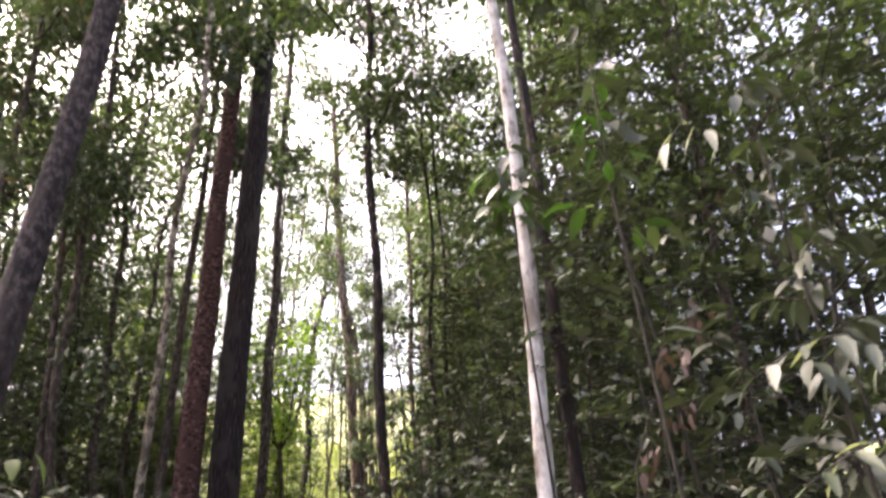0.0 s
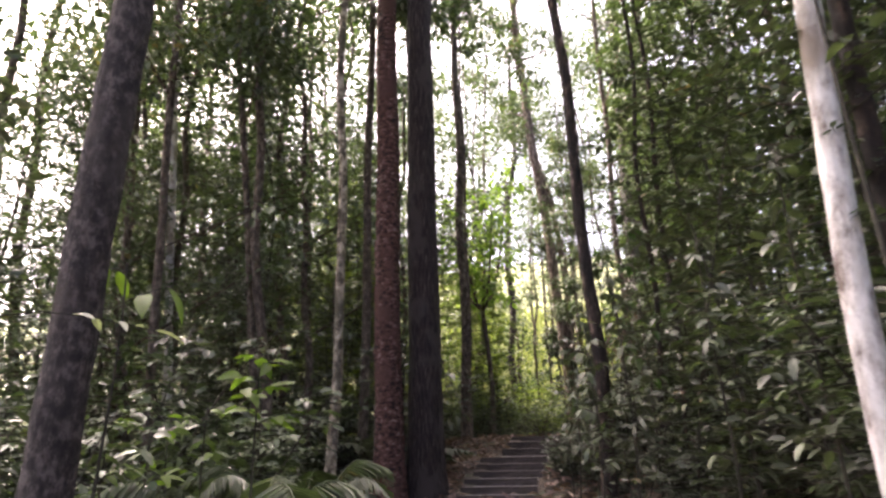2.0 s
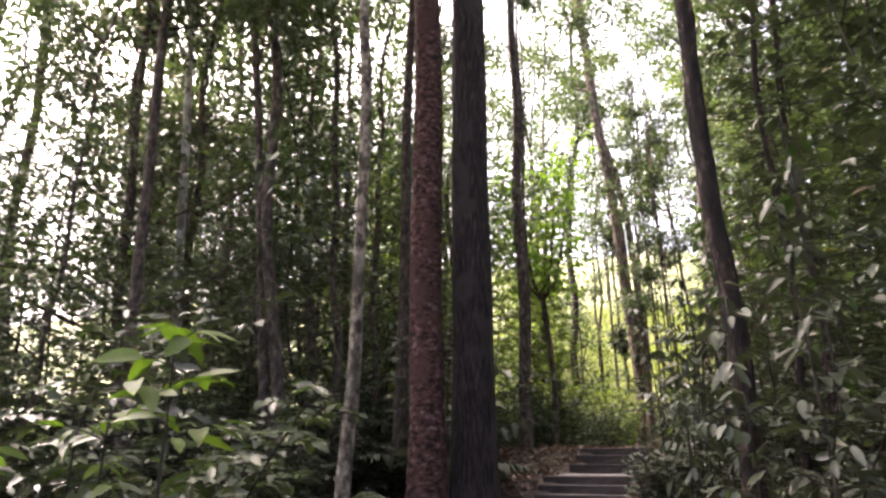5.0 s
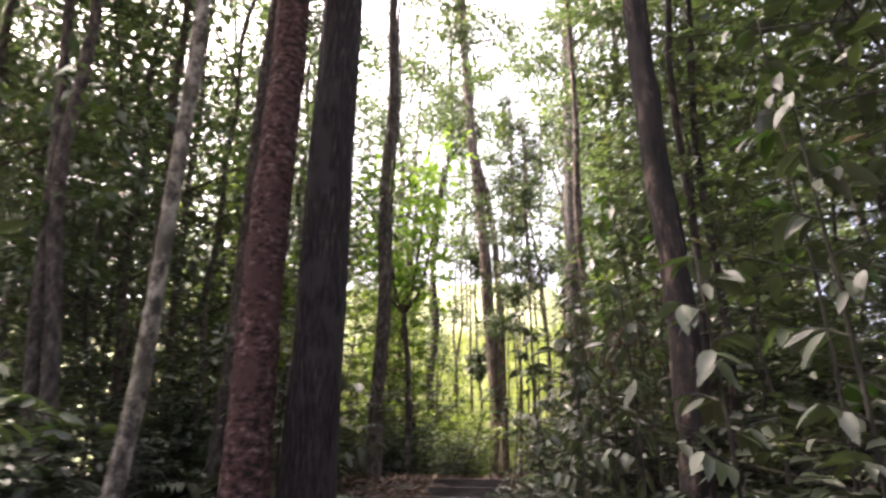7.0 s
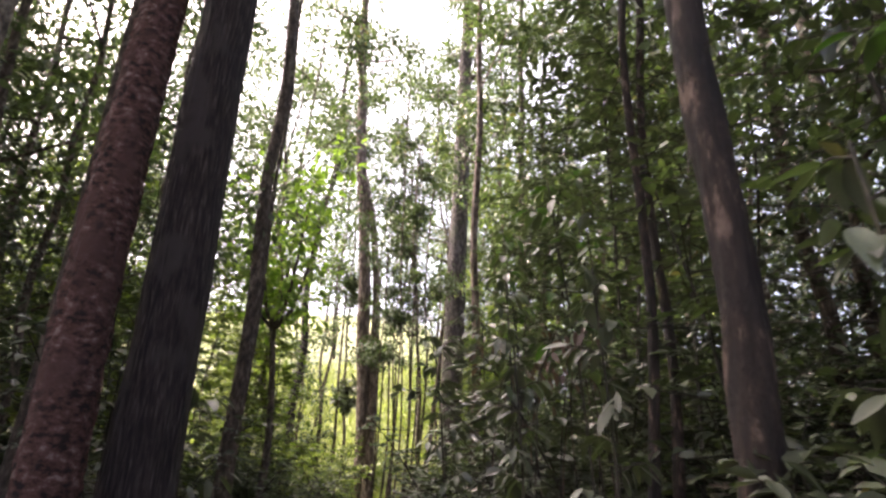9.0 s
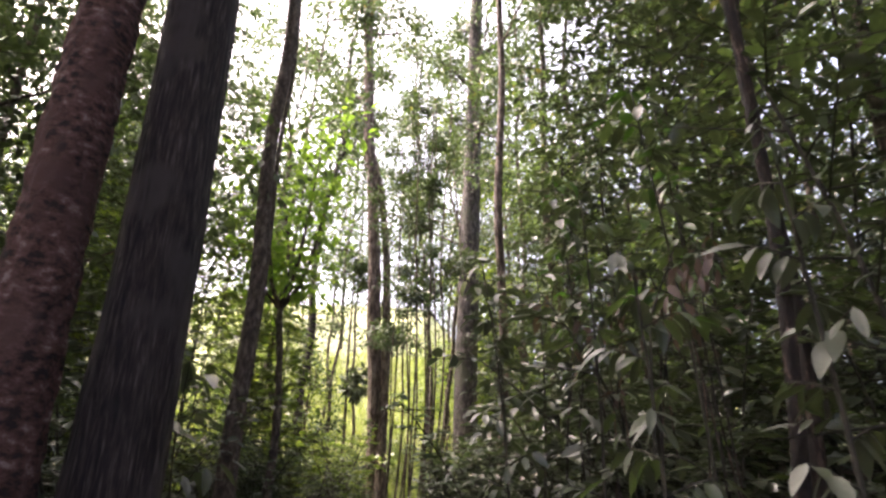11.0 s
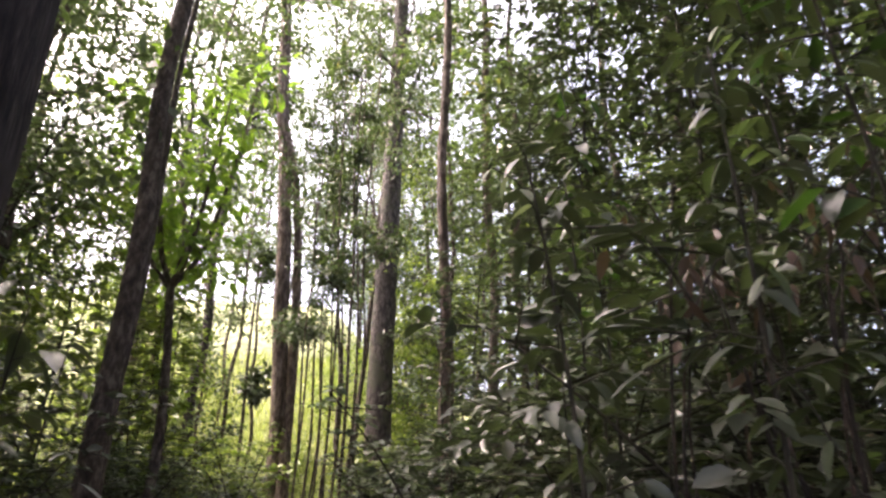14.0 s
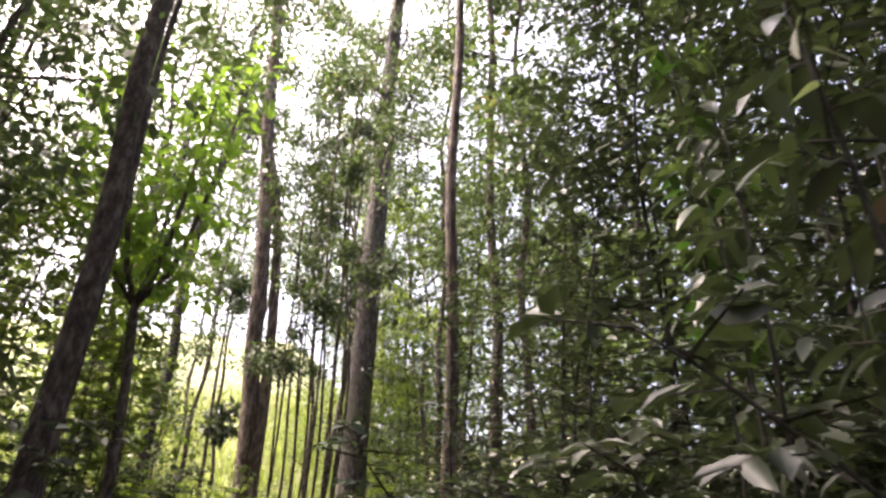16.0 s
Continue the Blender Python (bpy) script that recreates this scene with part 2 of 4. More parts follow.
gx, gy = spread(-22, 18, 0.4, 1500), spread(-8, 52, 0.4, 1500)
gv = [(x, y, lie(x, y)) for y in gy for x in gx]
nx = len(gx)
gf = [[j * nx + i, j * nx + i + 1, (j + 1) * nx + i + 1, (j + 1) * nx + i] for j in range(len(gy) - 1) for i in range(nx - 1)]
ground = mesh_object("ground", gv, gf, SOIL)
ground.data.materials.append(TURF)
ground.data.polygons.foreach_set("material_index", [int(gy[min(i // (nx - 1), len(gy) - 1)] + 1.5 * noise.noise((gx[i % (nx - 1)] * 0.4, i // (nx - 1) * 0.3, 0)) > 33) for i in range(len(gf))])
tagged(ground, "dark forest soil under leaf litter and low plants", "ground", kind="structure")


# ---- steps ----
def slab(w, d, h, bevel=0.012):
    bm = bmesh.new()
    bmesh.ops.create_cube(bm, size=1)
    bmesh.ops.scale(bm, vec=(w, d, h), verts=bm.verts)
    bmesh.ops.bevel(bm, geom=bm.edges[:], offset=bevel, segments=1, affect='EDGES')
    return bm


def part(name, bm, material, parent, label=""):
    me = bpy.data.meshes.new(name)
    bm.to_mesh(me)
    bm.free()
    me.materials.append(material)
    ob = new(name, me)
    ob.parent = parent
    if label:
        ob["label"] = label
    return ob


stairs = thing("steps", STEP_X, 13, 0.7, "weathered grey-brown timber-edged steps climbing the forest path", "steps", kind="structure")
STEPS = [(12.55 + 0.36 * i, 0.70 + 0.11 * (i + 1), 0.36) for i in range(5)] + [(14.35, 1.36, 1.5)] + [(15.85 + 0.6 * i, 1.36 + 0.14 * (i + 1), 0.6) for i in range(2)] + [(17.05, 1.76, 1.3)]
for i, (y, z, d) in enumerate(STEPS):
    wob = (rng.random() - 0.5) * 0.06
    b = part("step_board", slab(STEP_W + wob, 0.07, 0.17), TIMBER, stairs)
    b.location = (wob - 0.04 * (i % 3), y - 13, z - 0.7 - 0.085)
    b.rotation_euler = (0, 0, wob * 0.3)
    t = part("tread", slab(STEP_W - 0.04, d, 0.06), TREAD, stairs)
    t.location = (wob - 0.04 * (i % 3), y - 13 + d / 2 + 0.04, z - 0.7 - 0.038)


# ---- trees ----
def stem_line(x, y, dx, dy, z0, z1, n, wobble=0.03, bends=(), seed=0.0):
    z = np.linspace(z0, z1, n)
    px = x + dx * (z - 1.0) + np.array([wobble * noise.noise((seed, q * 0.35, 1.0)) for q in z])
    py = y + dy * (z - 1.0) + np.array([wobble * noise.noise((seed, q * 0.35, 9.0)) for q in z])
    for bz, wide, bx in bends:
        px = px + bx / (1 + np.exp(-(z - bz) / wide))
    return np.stack([px, py, z], 1)


def clump_leaves(centers, radii, count, size, fine, flat=0.55):
    pos, way = [], []
    for c, r in zip(centers, radii):
        d = rand_dirs(count, 0.8)
        q = c + d * (r * rng.random(count) ** 0.45)[:, None] * np.array([1, 1, flat])
        pos.append(q)
        w = d + rng.normal(size=(count, 3)) * 0.5
        w[:, 2] -= 0.35
        way.append(w)
    pos, way = np.concatenate(pos), np.concatenate(way)
    up = rng.normal(size=pos.shape) * 0.45 + np.array([0, 0, 1.0])
    return blades(pos, way, up, size * (0.55 + 0.85 * rng.random(len(pos)) ** 1.3), 0.5, fine)


def tree(label, x, y, dx, dy, r, top, bark, sides=12, rings=40, rough=0.0, grain=(3, 3, 3), flare=0.35, crown=None, wobble=0.05, bends=(), taper=0.45, leaf=None, seed=0.0, group="forest trees"):
    """crown: (lowest height, spread, clumps, leaves a clump, leaf length)."""
    g = lie(x, y)
    root = thing("tree", x, y, g, label, "tree", group)
    line = stem_line(x, y, dx, dy, g - 0.15, top, rings, wobble, bends, seed or x * 3.1 + y)
    line -= np.array([x, y, g])
    h = line[:, 2]
    rad = r * (1 - taper * np.clip(h / (top - g), 0, 1)) * (1 + flare * np.exp(-np.clip(h, 0, 99) / 0.5))
    mesh_object("trunk", *tube(line, rad, sides, rough, grain, x), bark, root)
    if crown:
        low, wide, n, per, size = crown
        cs, rs = [], []
        for k in range(max(5, n // 8)):
            z = low + (top - g - low) * (k + 0.5) / max(5, n // 8)
            i = int(np.searchsorted(h, z).clip(0, len(h) - 1))
            a = k * 2.4 + x
            out = np.array([math.cos(a), math.sin(a), 0.45])
            reach = wide * (0.5 + 0.5 * rng.random())
            pts = [line[i] + out * reach * s + np.array([0, 0, 0.25 * reach * s * s]) for s in np.linspace(0, 1, 6)]
            mesh_object("limb", *tube(pts, np.linspace(max(r * 0.32, 0.015), 0.008, 6), 5), bark, root)
            for s in rng.random(8) * 0.75 + 0.3:
                cs.append(pts[0] + (pts[-1] - pts[0]) * s + rng.normal(size=3) * np.array([0.3, 0.3, 0.25]) * wide * 0.4)
                rs.append(wide * (0.16 + 0.16 * rng.random()))
        mesh_object("crown", *clump_leaves(cs, rs, per, size, False), leaf or LEAF_MID, root)
    return root


HI = (9.0, 2.8, 56, 100, 0.2)
tree("slanting grey-brown tree trunk beside the path", -3.204, 4.391, 0.045, 0.011, 0.125, 15, BARK_GREY, 20, 90, 0.014, crown=(9, 2.4, 48, 50, 0.17))
tree("tall straight tree with reddish scaly bark", -4.732, 12.244, -0.004, 0.03, 0.235, 22, BARK_RED, 32, 300, 0.03, (5, 5, 6.5), 0.5, HI, 0.05)
tree("thick tree with dark furrowed bark", -4.26, 12.772, 0.010, -0.003, 0.295, 23, BARK_DARK, 40, 140, 0.02, (9, 9, 1.2), 0.3, HI, 0.05)
tree("thin tree with pale mossy bark", -4.659, 10.253, 0.009, 0.011, 0.075, 16, BARK_MOSS, 12, 50, 0.006, crown=(10, 1.8, 32, 40, 0.15), wobble=0.16)
tree("thin dark straight tree trunk", -5.934, 13.889, 0.016, 0.009, 0.10, 18, BARK_THIN, 10, 40, 0.006, crown=(9, 2, 40, 45, 0.17))
tree("slim brown tree trunk beside the steps", -4.966, 17.716, 0.014, -0.021, 0.118, 20, BARK_THIN, 12, 50, 0.006, crown=(10.5, 2.4, 48, 90, 0.18), wobble=0.1, taper=0.3)
forked = tree("tall brown forked tree where the path ends", -4.02, 29.695, -0.03, -0.05, 0.25, 25, BARK_BROWN, 14, 60, 0.012, crown=(13, 2.8, 56, 90, 0.2), bends=[(12.5, 1.6, -0.5)], wobble=0.1)
sh = np.linspace(-0.2, 12.2, 40)
sx = np.interp(sh, [-0.2, 0.4, 2.5, 5.0, 8.0, 10.5, 12.2], [0.24, 0.24, 0.28, 0.38, 0.4, 0.33, 0.06])
trunk_x = -0.03 * (sh + 0.75) - 0.5 / (1 + np.exp(-(sh + 1.75 - 12.5) / 1.6))
second = tube(np.stack([trunk_x + sx, -0.05 * (sh + 0.75) - 0.22 * np.exp(-np.clip(sh, 0, 20) / 3) - 0.02, sh], 1), np.interp(sh, [0, 1, 6, 12], [0.22, 0.17, 0.14, 0.1]), 12, 0.012)
mesh_object("second_stem", *second, BARK_BROWN, forked)
tree("dark crooked tree with peeling brown bark", -0.917, 9.123, -0.024, -0.007, 0.076, 13, BARK_FLAKY, 20, 120, 0.016, (4, 4, 3), 0.3, (7, 2.2, 48, 90, 0.16), wobble=0.14)
tree("pale lichen-covered leaning tree trunk", 0.66, 5.15, 0.005, 0.02, 0.074, 13, BARK_WHITE, 16, 60, 0.006, crown=(6.5, 2.2, 48, 90, 0.16), wobble=0.12)
tree("thin dark stem behind a pale trunk", 0.87, 5.36, 0.006, 0.02, 0.062, 12, BARK_FLAKY, 12, 50, 0.006, crown=(7, 1.6, 32, 40, 0.15), wobble=0.1)
tree("thin dark tree leaning aside", -7.02, 12.13, -0.07, -0.06, 0.075, 15, BARK_THIN, 10, 40, 0.005, crown=(6, 2.4, 48, 95, 0.17))
tree("broad straight grey tree beyond the clearing", -1.246, 32.77, 0.022, -0.002, 0.46, 26, BARK_ASH, 20, 60, 0.02, crown=(13, 3.2, 56, 85, 0.21))
tree("slim reddish-brown tree trunk", -1.146, 19.52, 0.006, -0.009, 0.09, 17, BARK_BROWN, 10, 40, 0.006, crown=(8, 2, 40, 50, 0.17), wobble=0.12)
tree("thin crooked tree among leaves", -0.35, 11.85, 0.007, -0.002, 0.043, 14, BARK_FLAKY, 10, 40, 0.006, crown=(7, 2.2, 48, 80, 0.15), wobble=0.2)
tree("thin crooked tree among leaves", -0.05, 12.2, 0.0, -0.002, 0.045, 14, BARK_FLAKY, 10, 40, 0.006, crown=(7, 2.2, 48, 80, 0.15), wobble=0.2)
tree("thin dark straight tree trunk", -7.79, 10.25, -0.004, -0.021, 0.08, 15, BARK_THIN, 10, 40, 0.006, crown=(6, 2.4, 48, 95, 0.17))
tree("thin pale straight tree trunk", -10.1, 13.47, -0.042, -0.038, 0.10, 16, BARK_WHITE, 10, 40, 0.006, crown=(6, 2.4, 48, 95, 0.17))
tree("crooked slender tree in the clearing", -6.9, 32.0, 0.0, 0.0, 0.17, 21, BARK_GREY, 10, 50, 0.01, crown=(12.5, 2.6, 48, 80, 0.2), bends=[(14.0, 0.6, 0.8)], wobble=0.22)
tree("slim dark straight tree trunk", 0.22, 22.0, 0.0, 0.0, 0.10, 17, BARK_THIN, 10, 40, 0.006, crown=(8, 2.2, 48, 50, 0.18), wobble=0.15)
tree("very thin stem beside a slim trunk", -4.89, 17.86, 0.015, -0.02, 0.045, 15, BARK_THIN, 8, 30, 0.004, crown=(10, 1.2, 24, 30, 0.16), wobble=0.1)
for i in range(11):
    x, y = -3.45 + 0.125 * i + 0.1 * rng.random(), 22.0 + 6 * rng.random()
    tree("very thin sapling pole in a cluster", x, y, rng.normal() * 0.01, rng.normal() * 0.01, 0.022 + 0.016 * rng.random(), 11 + 4 * rng.random(), BARK_THIN, 6, 24, crown=(3.2, 0.95, 48, 30, 0.11), wobble=0.14, group="sapling poles")


def branching_tree(label, x, y, fork, top, spread_, leaf):
    """A slender tree that divides low down into a few rising limbs with leafy tiers."""
    g = lie(x, y)
    root = thing("tree", x, y, g, label, "tree", "forest trees")
    u = np.linspace(0, 1, 14)
    stem = np.stack([0.12 * np.sin(3 * u + 0.4) - 0.12 * math.sin(0.4), 0.06 * np.sin(4 * u), -0.15 + (fork + 0.15) * u], 1)
    mesh_object("trunk", *tube(stem, np.linspace(0.085, 0.06, 14), 9, 0.006), BARK_THIN, root)
    cs, rs = [], []
    for k, (a, lean, h) in enumerate([(2.9, 0.30, 0.8), (0.2, 0.22, 1.0), (1.4, 0.16, 0.9), (4.3, 0.26, 0.85), (5.4, 0.34, 0.7)]):
        rise = (top - fork) * h
        v = np.linspace(0, 1, 10)
        d = np.array([math.cos(a), math.sin(a), 0])
        limb = stem[-1] + d * (lean * rise * np.sqrt(v))[:, None] + np.array([0, 0, 1.0]) * (rise * v)[:, None]
        mesh_object("limb", *tube(limb, np.linspace(0.045, 0.01, 10), 6), BARK_THIN, root)
        for q in np.linspace(0.12, 1.0, 9):
            c = stem[-1] + d * lean * rise * math.sqrt(q) + np.array([0, 0, rise * q])
            for _ in range(3):
                cs.append(c + rng.normal(size=3) * np.array([1, 1, 0.35]) * spread_ * (1.1 - 0.75 * q))
                rs.append(0.28 + 0.22 * rng.random())
    mesh_object("crown", *clump_leaves(cs, rs, 9, 0.22, True, 0.4), leaf, root)["kind"] = "stuff"
    return root


# the leaf colour holds the sunlight on this tree
branching_tree("young tree with low fork and sunlit bright green leaves", -5.19, 20.83, 3.7, 8.2, 0.42, LEAF_SUNNY)

# ---- understorey plants: a few kinds, each built once and then copied ----
def twig_spray(root_pts, n, reach, per, size, fine, flat=0.25, sag=0.35):
    """Twigs that leave the stem all round, each carrying leaves on both sides."""
    tubes, pos, way = [], [], []
    p = np.asarray(root_pts)
    for k in range(n):
        s = (k + 0.5 * rng.random()) / n
        f = s * (len(p) - 1)
        i = min(int(f), len(p) - 2)
        c = p[i] + (p[i + 1] - p[i]) * (f - i)
        a = k * 2.4 + rng.random()
        r = reach * (0.55 + 0.6 * rng.random()) * (1.1 - 0.5 * s)
        d = np.array([math.cos(a), math.sin(a), flat + 0.3 * rng.random()])
        pts = np.stack([c, c + d * r - np.array([0, 0, sag * r])])
        tubes.append(tube(pts, (0.008, 0.003), 3, cap=False))
        m = per
        v = 0.12 + 0.88 * (np.arange(m) + 0.5 * rng.random(m)) / m
        q = c + d * r * v[:, None] - np.array([0, 0, sag * r]) * (v ** 2)[:, None]
        side = unit(np.cross(d, (0, 0, 1.0)))
        sg = np.where(np.arange(m) % 2, 1.0, -1.0)[:, None]
        w = d * 0.55 + side * sg * 0.9 + rng.normal(size=(m, 3)) * 0.28
        w[:, 2] -= 0.35
        pos.append(q)
        way.append(w)
    pos, way = np.concatenate(pos), np.concatenate(way)
    up = np.array([0, 0, 1.0]) + rng.normal(size=pos.shape) * 0.35
    return joined(tubes), blades(pos, way, up, size * (0.5 + 0.85 * rng.random(len(pos)) ** 1.3), 0.5, fine)


def sapling(label, h, n, reach, per, size, leaf, fine=True, low=0.15, group="saplings"):
    root = thing("sapling", 0, 0, 0, label, "sapling", group)
    line = stem_line(0, 0, rng.normal() * 0.04, rng.normal() * 0.04, -0.1, h, 16, 0.25, seed=h * 7)
    mesh_object("stem", *tube(line, np.linspace(0.009 + 0.0022 * h, 0.004, 16), 6), BARK_STEM, root)
    tw, lv = twig_spray(line[int(16 * low):], n, reach, per, size, fine)
    mesh_object("branchwork", *tw, BARK_STEM, root)["kind"] = "stuff"
    mesh_object("foliage", *lv, leaf, root)["kind"] = "stuff"
    return root


def shrub(label, h, stems, n, reach, per, size, leaf, fine=True, group="shrubs"):
    root = thing("shrub", 0, 0, 0, label, "shrub", group)
    lv, tw = [], []
    for k in range(stems):
        a = k * 2.4 + rng.random()
        out = 0.25 + 0.35 * rng.random()
        u = np.linspace(0, 1, 8)
        hh = h * (0.6 + 0.5 * rng.random())
        line = np.stack([math.cos(a) * out * hh * u ** 1.3, math.sin(a) * out * hh * u ** 1.3, -0.08 + hh * u - 0.12 * hh * u ** 3], 1)
        mesh_object("stem", *tube(line, np.linspace(0.014, 0.005, 8), 5), BARK_STEM, root)
        t, b = twig_spray(line[1:], n, reach, per, size, fine)
        tw.append(t)
        lv.append((b[0], b[1].tolist()))
    mesh_object("branchwork", *joined(tw), BARK_STEM, root)["kind"] = "stuff"
    mesh_object("foliage", *joined(lv), leaf, root)["kind"] = "stuff"
    return root


def fern(label, fronds, length, leaf, group="ferns", pairs=22):
    root = thing("fern", 0, 0, 0, label, "fern", group)
    for k in range(fronds):
        a = k * 2.4 + rng.random() * 0.6
        L = length * (0.75 + 0.5 * rng.random())
        u = np.linspace(0, 1, 10)
        d = np.array([math.cos(a), math.sin(a), 0])
        lift = 0.7 + 0.4 * rng.random()
        mid = d * L * u[:, None] + np.array([0, 0, 1.0]) * (L * (lift * u - 0.75 * lift * u ** 2.2))[:, None]
        s = np.linspace(0.15, 0.99, pairs)
        q = np.stack([np.interp(s, u, mid[:, i]) for i in range(3)], 1)
        side = np.cross(d, (0, 0, 1.0))
        pos = np.concatenate([q, q])
        w = np.concatenate([d * 0.45 + side + 0 * q, d * 0.45 - side + 0 * q]) + rng.normal(size=pos.shape) * 0.08
        w[:, 2] -= 0.3
        ln = np.tile(L * 0.3 * np.sin(np.pi * (0.12 + 0.85 * s)) + 0.03, 2)
        b = blades(pos, w, np.array([0, 0, 1.0]) + 0 * pos, ln, 0.2, False)
        stalk = tube(mid, np.linspace(0.007, 0.003, 10), 4)
        mesh_object("frond", *joined([stalk, (b[0], b[1].tolist())]), leaf, root)
    return root


def palm(label, fronds, length, lift, leaf):
    root = thing("palm_seedling", 0, 0, 0, label, "palm", "palm seedlings")
    for k in range(fronds):
        a = k * 2.4 + rng.random() * 0.6
        L = length * (0.8 + 0.4 * rng.random())
        u = np.linspace(0, 1, 12)
        d = np.array([math.cos(a), math.sin(a), 0])
        mid = d * L * u[:, None] + np.array([0, 0, 1.0]) * (L * lift * (u - 0.7 * u ** 2.4))[:, None]
        s = np.linspace(0.35, 0.99, 30)
        q = np.stack([np.interp(s, u, mid[:, i]) for i in range(3)], 1)
        side = np.cross(d, (0, 0, 1.0))
        pos = np.concatenate([q, q])
        w = np.concatenate([d * 0.5 + side + 0 * q, d * 0.5 - side + 0 * q]) + rng.normal(size=pos.shape) * 0.05
        w[:, 2] -= 0.45
        ln = np.tile(L * 0.3 * np.sin(np.pi * (0.15 + 0.8 * (s - 0.35) / 0.65)) + 0.04, 2)
        lf = blades(pos, w, np.array([0, 0, 1.0]) + 0 * pos, ln, 0.13, True)
        mesh_object("frond", *joined([tube(mid, np.linspace(0.01, 0.003, 12), 5), (lf[0], lf[1].tolist())]), leaf, root)
    return root


def scatter(kinds, places, tilt=0.08, size=(0.8, 1.25)):
    r = np.random.default_rng(len(places) * 11 + 5)
    for x, y in places:
        k = kinds[int(r.integers(len(kinds)))]
        s = size[0] + (size[1] - size[0]) * r.random()
        m = pose(x, y, lie(x, y) - 0.02, math.degrees(r.normal() * tilt), math.degrees(r.normal() * tilt), 360 * r.random())
        if not -17 < x < 6.6 and not k.name.startswith("tree"):
            continue  # the thicket ends a few metres inside the wood
        c = copy_thing(k, m)
        c.scale = (s, s, s)


def retire(kinds):
    """Stand the first of each kind on the ground off the path with the rest."""
    for i, k in enumerate(kinds):
        x, y = HOMES[len(retired) % len(HOMES)]
        x, y = x + 0.7 * math.sin(len(retired) * 2.4), y + 0.7 * math.cos(len(retired) * 2.4)
        retired.append(k)
        k.location = (x, y, lie(x, y) - 0.02)


retired = []
HOMES = [(2.6, 7.5), (-9.5, 15), (3.0, 12), (-11, 19), (2.5, 17.5), (4.0, 20), (-8.5, 8.5), (4.5, 9.5)]


def spots(n, xs, ys, test=None):
    got, tries = [], 0
    r = np.random.default_rng(int(1000 + n * 7 + xs[0] * 31 + ys[0] * 17))
    while len(got) < n and tries < n * 60:
        tries += 1
        x, y = xs[0] + (xs[1] - xs[0]) * r.random(), ys[0] + (ys[1] - ys[0]) * r.random()
        if test is None or test(x, y):
            got.append((x, y))
    return got


def off(x, y):
    return x - path_x(y)


SHRUBS = [shrub("leafy dark green shrub under the trees", 1.6, 3, 22, 0.5, 11, 0.105, LEAF_DARK),
          shrub("leafy green shrub under the trees", 2.1, 3, 25, 0.55, 11, 0.1, LEAF_MID),
          shrub("low leafy dark green shrub", 1.0, 3, 17, 0.45, 9, 0.1, LEAF_DARK),
          shrub("broad-leaved dark green shrub", 2.5, 3, 19, 0.57, 10, 0.13, LEAF_DARK)]
BUSHES = [shrub("rounded leafy dark green shrub", 1.9, 3, 24, 0.6, 9, 0.13, LEAF_DARK, True),
          shrub("rounded leafy mid green shrub", 2.2, 3, 25, 0.6, 9, 0.13, LEAF_MID, True)]
# clearing plants, their sunlight carried by the leaf colour
SUNNY = [shrub("sunlit yellow-green shrub in the clearing", 1.9, 4, 15, 0.5, 9, 0.13, LEAF_SUNLIT, False, "sunlit shrubs"),
         sapling("sunlit yellow-green sapling in the clearing", 5.5, 46, 1.2, 13, 0.2, LEAF_SUNLIT, False, 0.15, "sunlit saplings"),
         sapling("slender sunlit green sapling", 8.0, 60, 1.4, 14, 0.2, LEAF_SUNLIT, False, 0.2, "sunlit saplings")]
SAPS = [sapling("slender dark green forest sapling", 4.5, 44, 0.9, 13, 0.115, LEAF_DARK),
        sapling("slender leafy green forest sapling", 6.5, 60, 1.1, 14, 0.12, LEAF_MID)]
TALL = [sapling("tall leafy dark forest sapling", 8.5, 80, 1.6, 15, 0.15, LEAF_DARK, True, 0.1),
        sapling("tall leafy green forest sapling", 10.5, 95, 1.8, 15, 0.155, LEAF_MID, True, 0.15)]
FERNS = [fern("arching green fern on the forest floor", 8, 0.9, LEAF_MID), fern("large arching fern on the forest floor", 9, 1.3, LEAF_DARK)]
retire(SHRUBS + BUSHES + SAPS + TALL + FERNS)
for i, k in enumerate(SUNNY):
    k.location = (-6 - 2 * i, 31 + i, lie(-6 - 2 * i, 31 + i))

GAP = lambda x, y: -6.2 < x < -1.9 and y > 16.5
right = lambda lo: (lambda x, y: off(x, y) > lo and not GAP(x, y) and not (x < -0.3 and y > 20))
left = lambda lo: (lambda x, y: off(x, y) < -lo and not GAP(x, y))
# close to the path on one side
scatter(SHRUBS, spots(60, (-2.4, 4), (2.5, 20), lambda x, y: right(2.0 if y < 8.5 else 1.4)(x, y)))
scatter(SAPS, spots(26, (-2, 6), (4, 22), right(2.1)))
scatter(SAPS + TALL, spots(44, (-1, 10), (5, 30), right(2.6)))
scatter(BUSHES, spots(32, (0, 8), (3, 24), right(2.5)), size=(1.1, 1.7))
scatter(SAPS, spots(12, (0.6, 6), (-2, 6), right(2.3)))
scatter(TALL, [(0.3, 14.0), (0.8, 15.6), (1.9, 14.5), (-0.1, 16.4)], size=(0.75, 1.0))
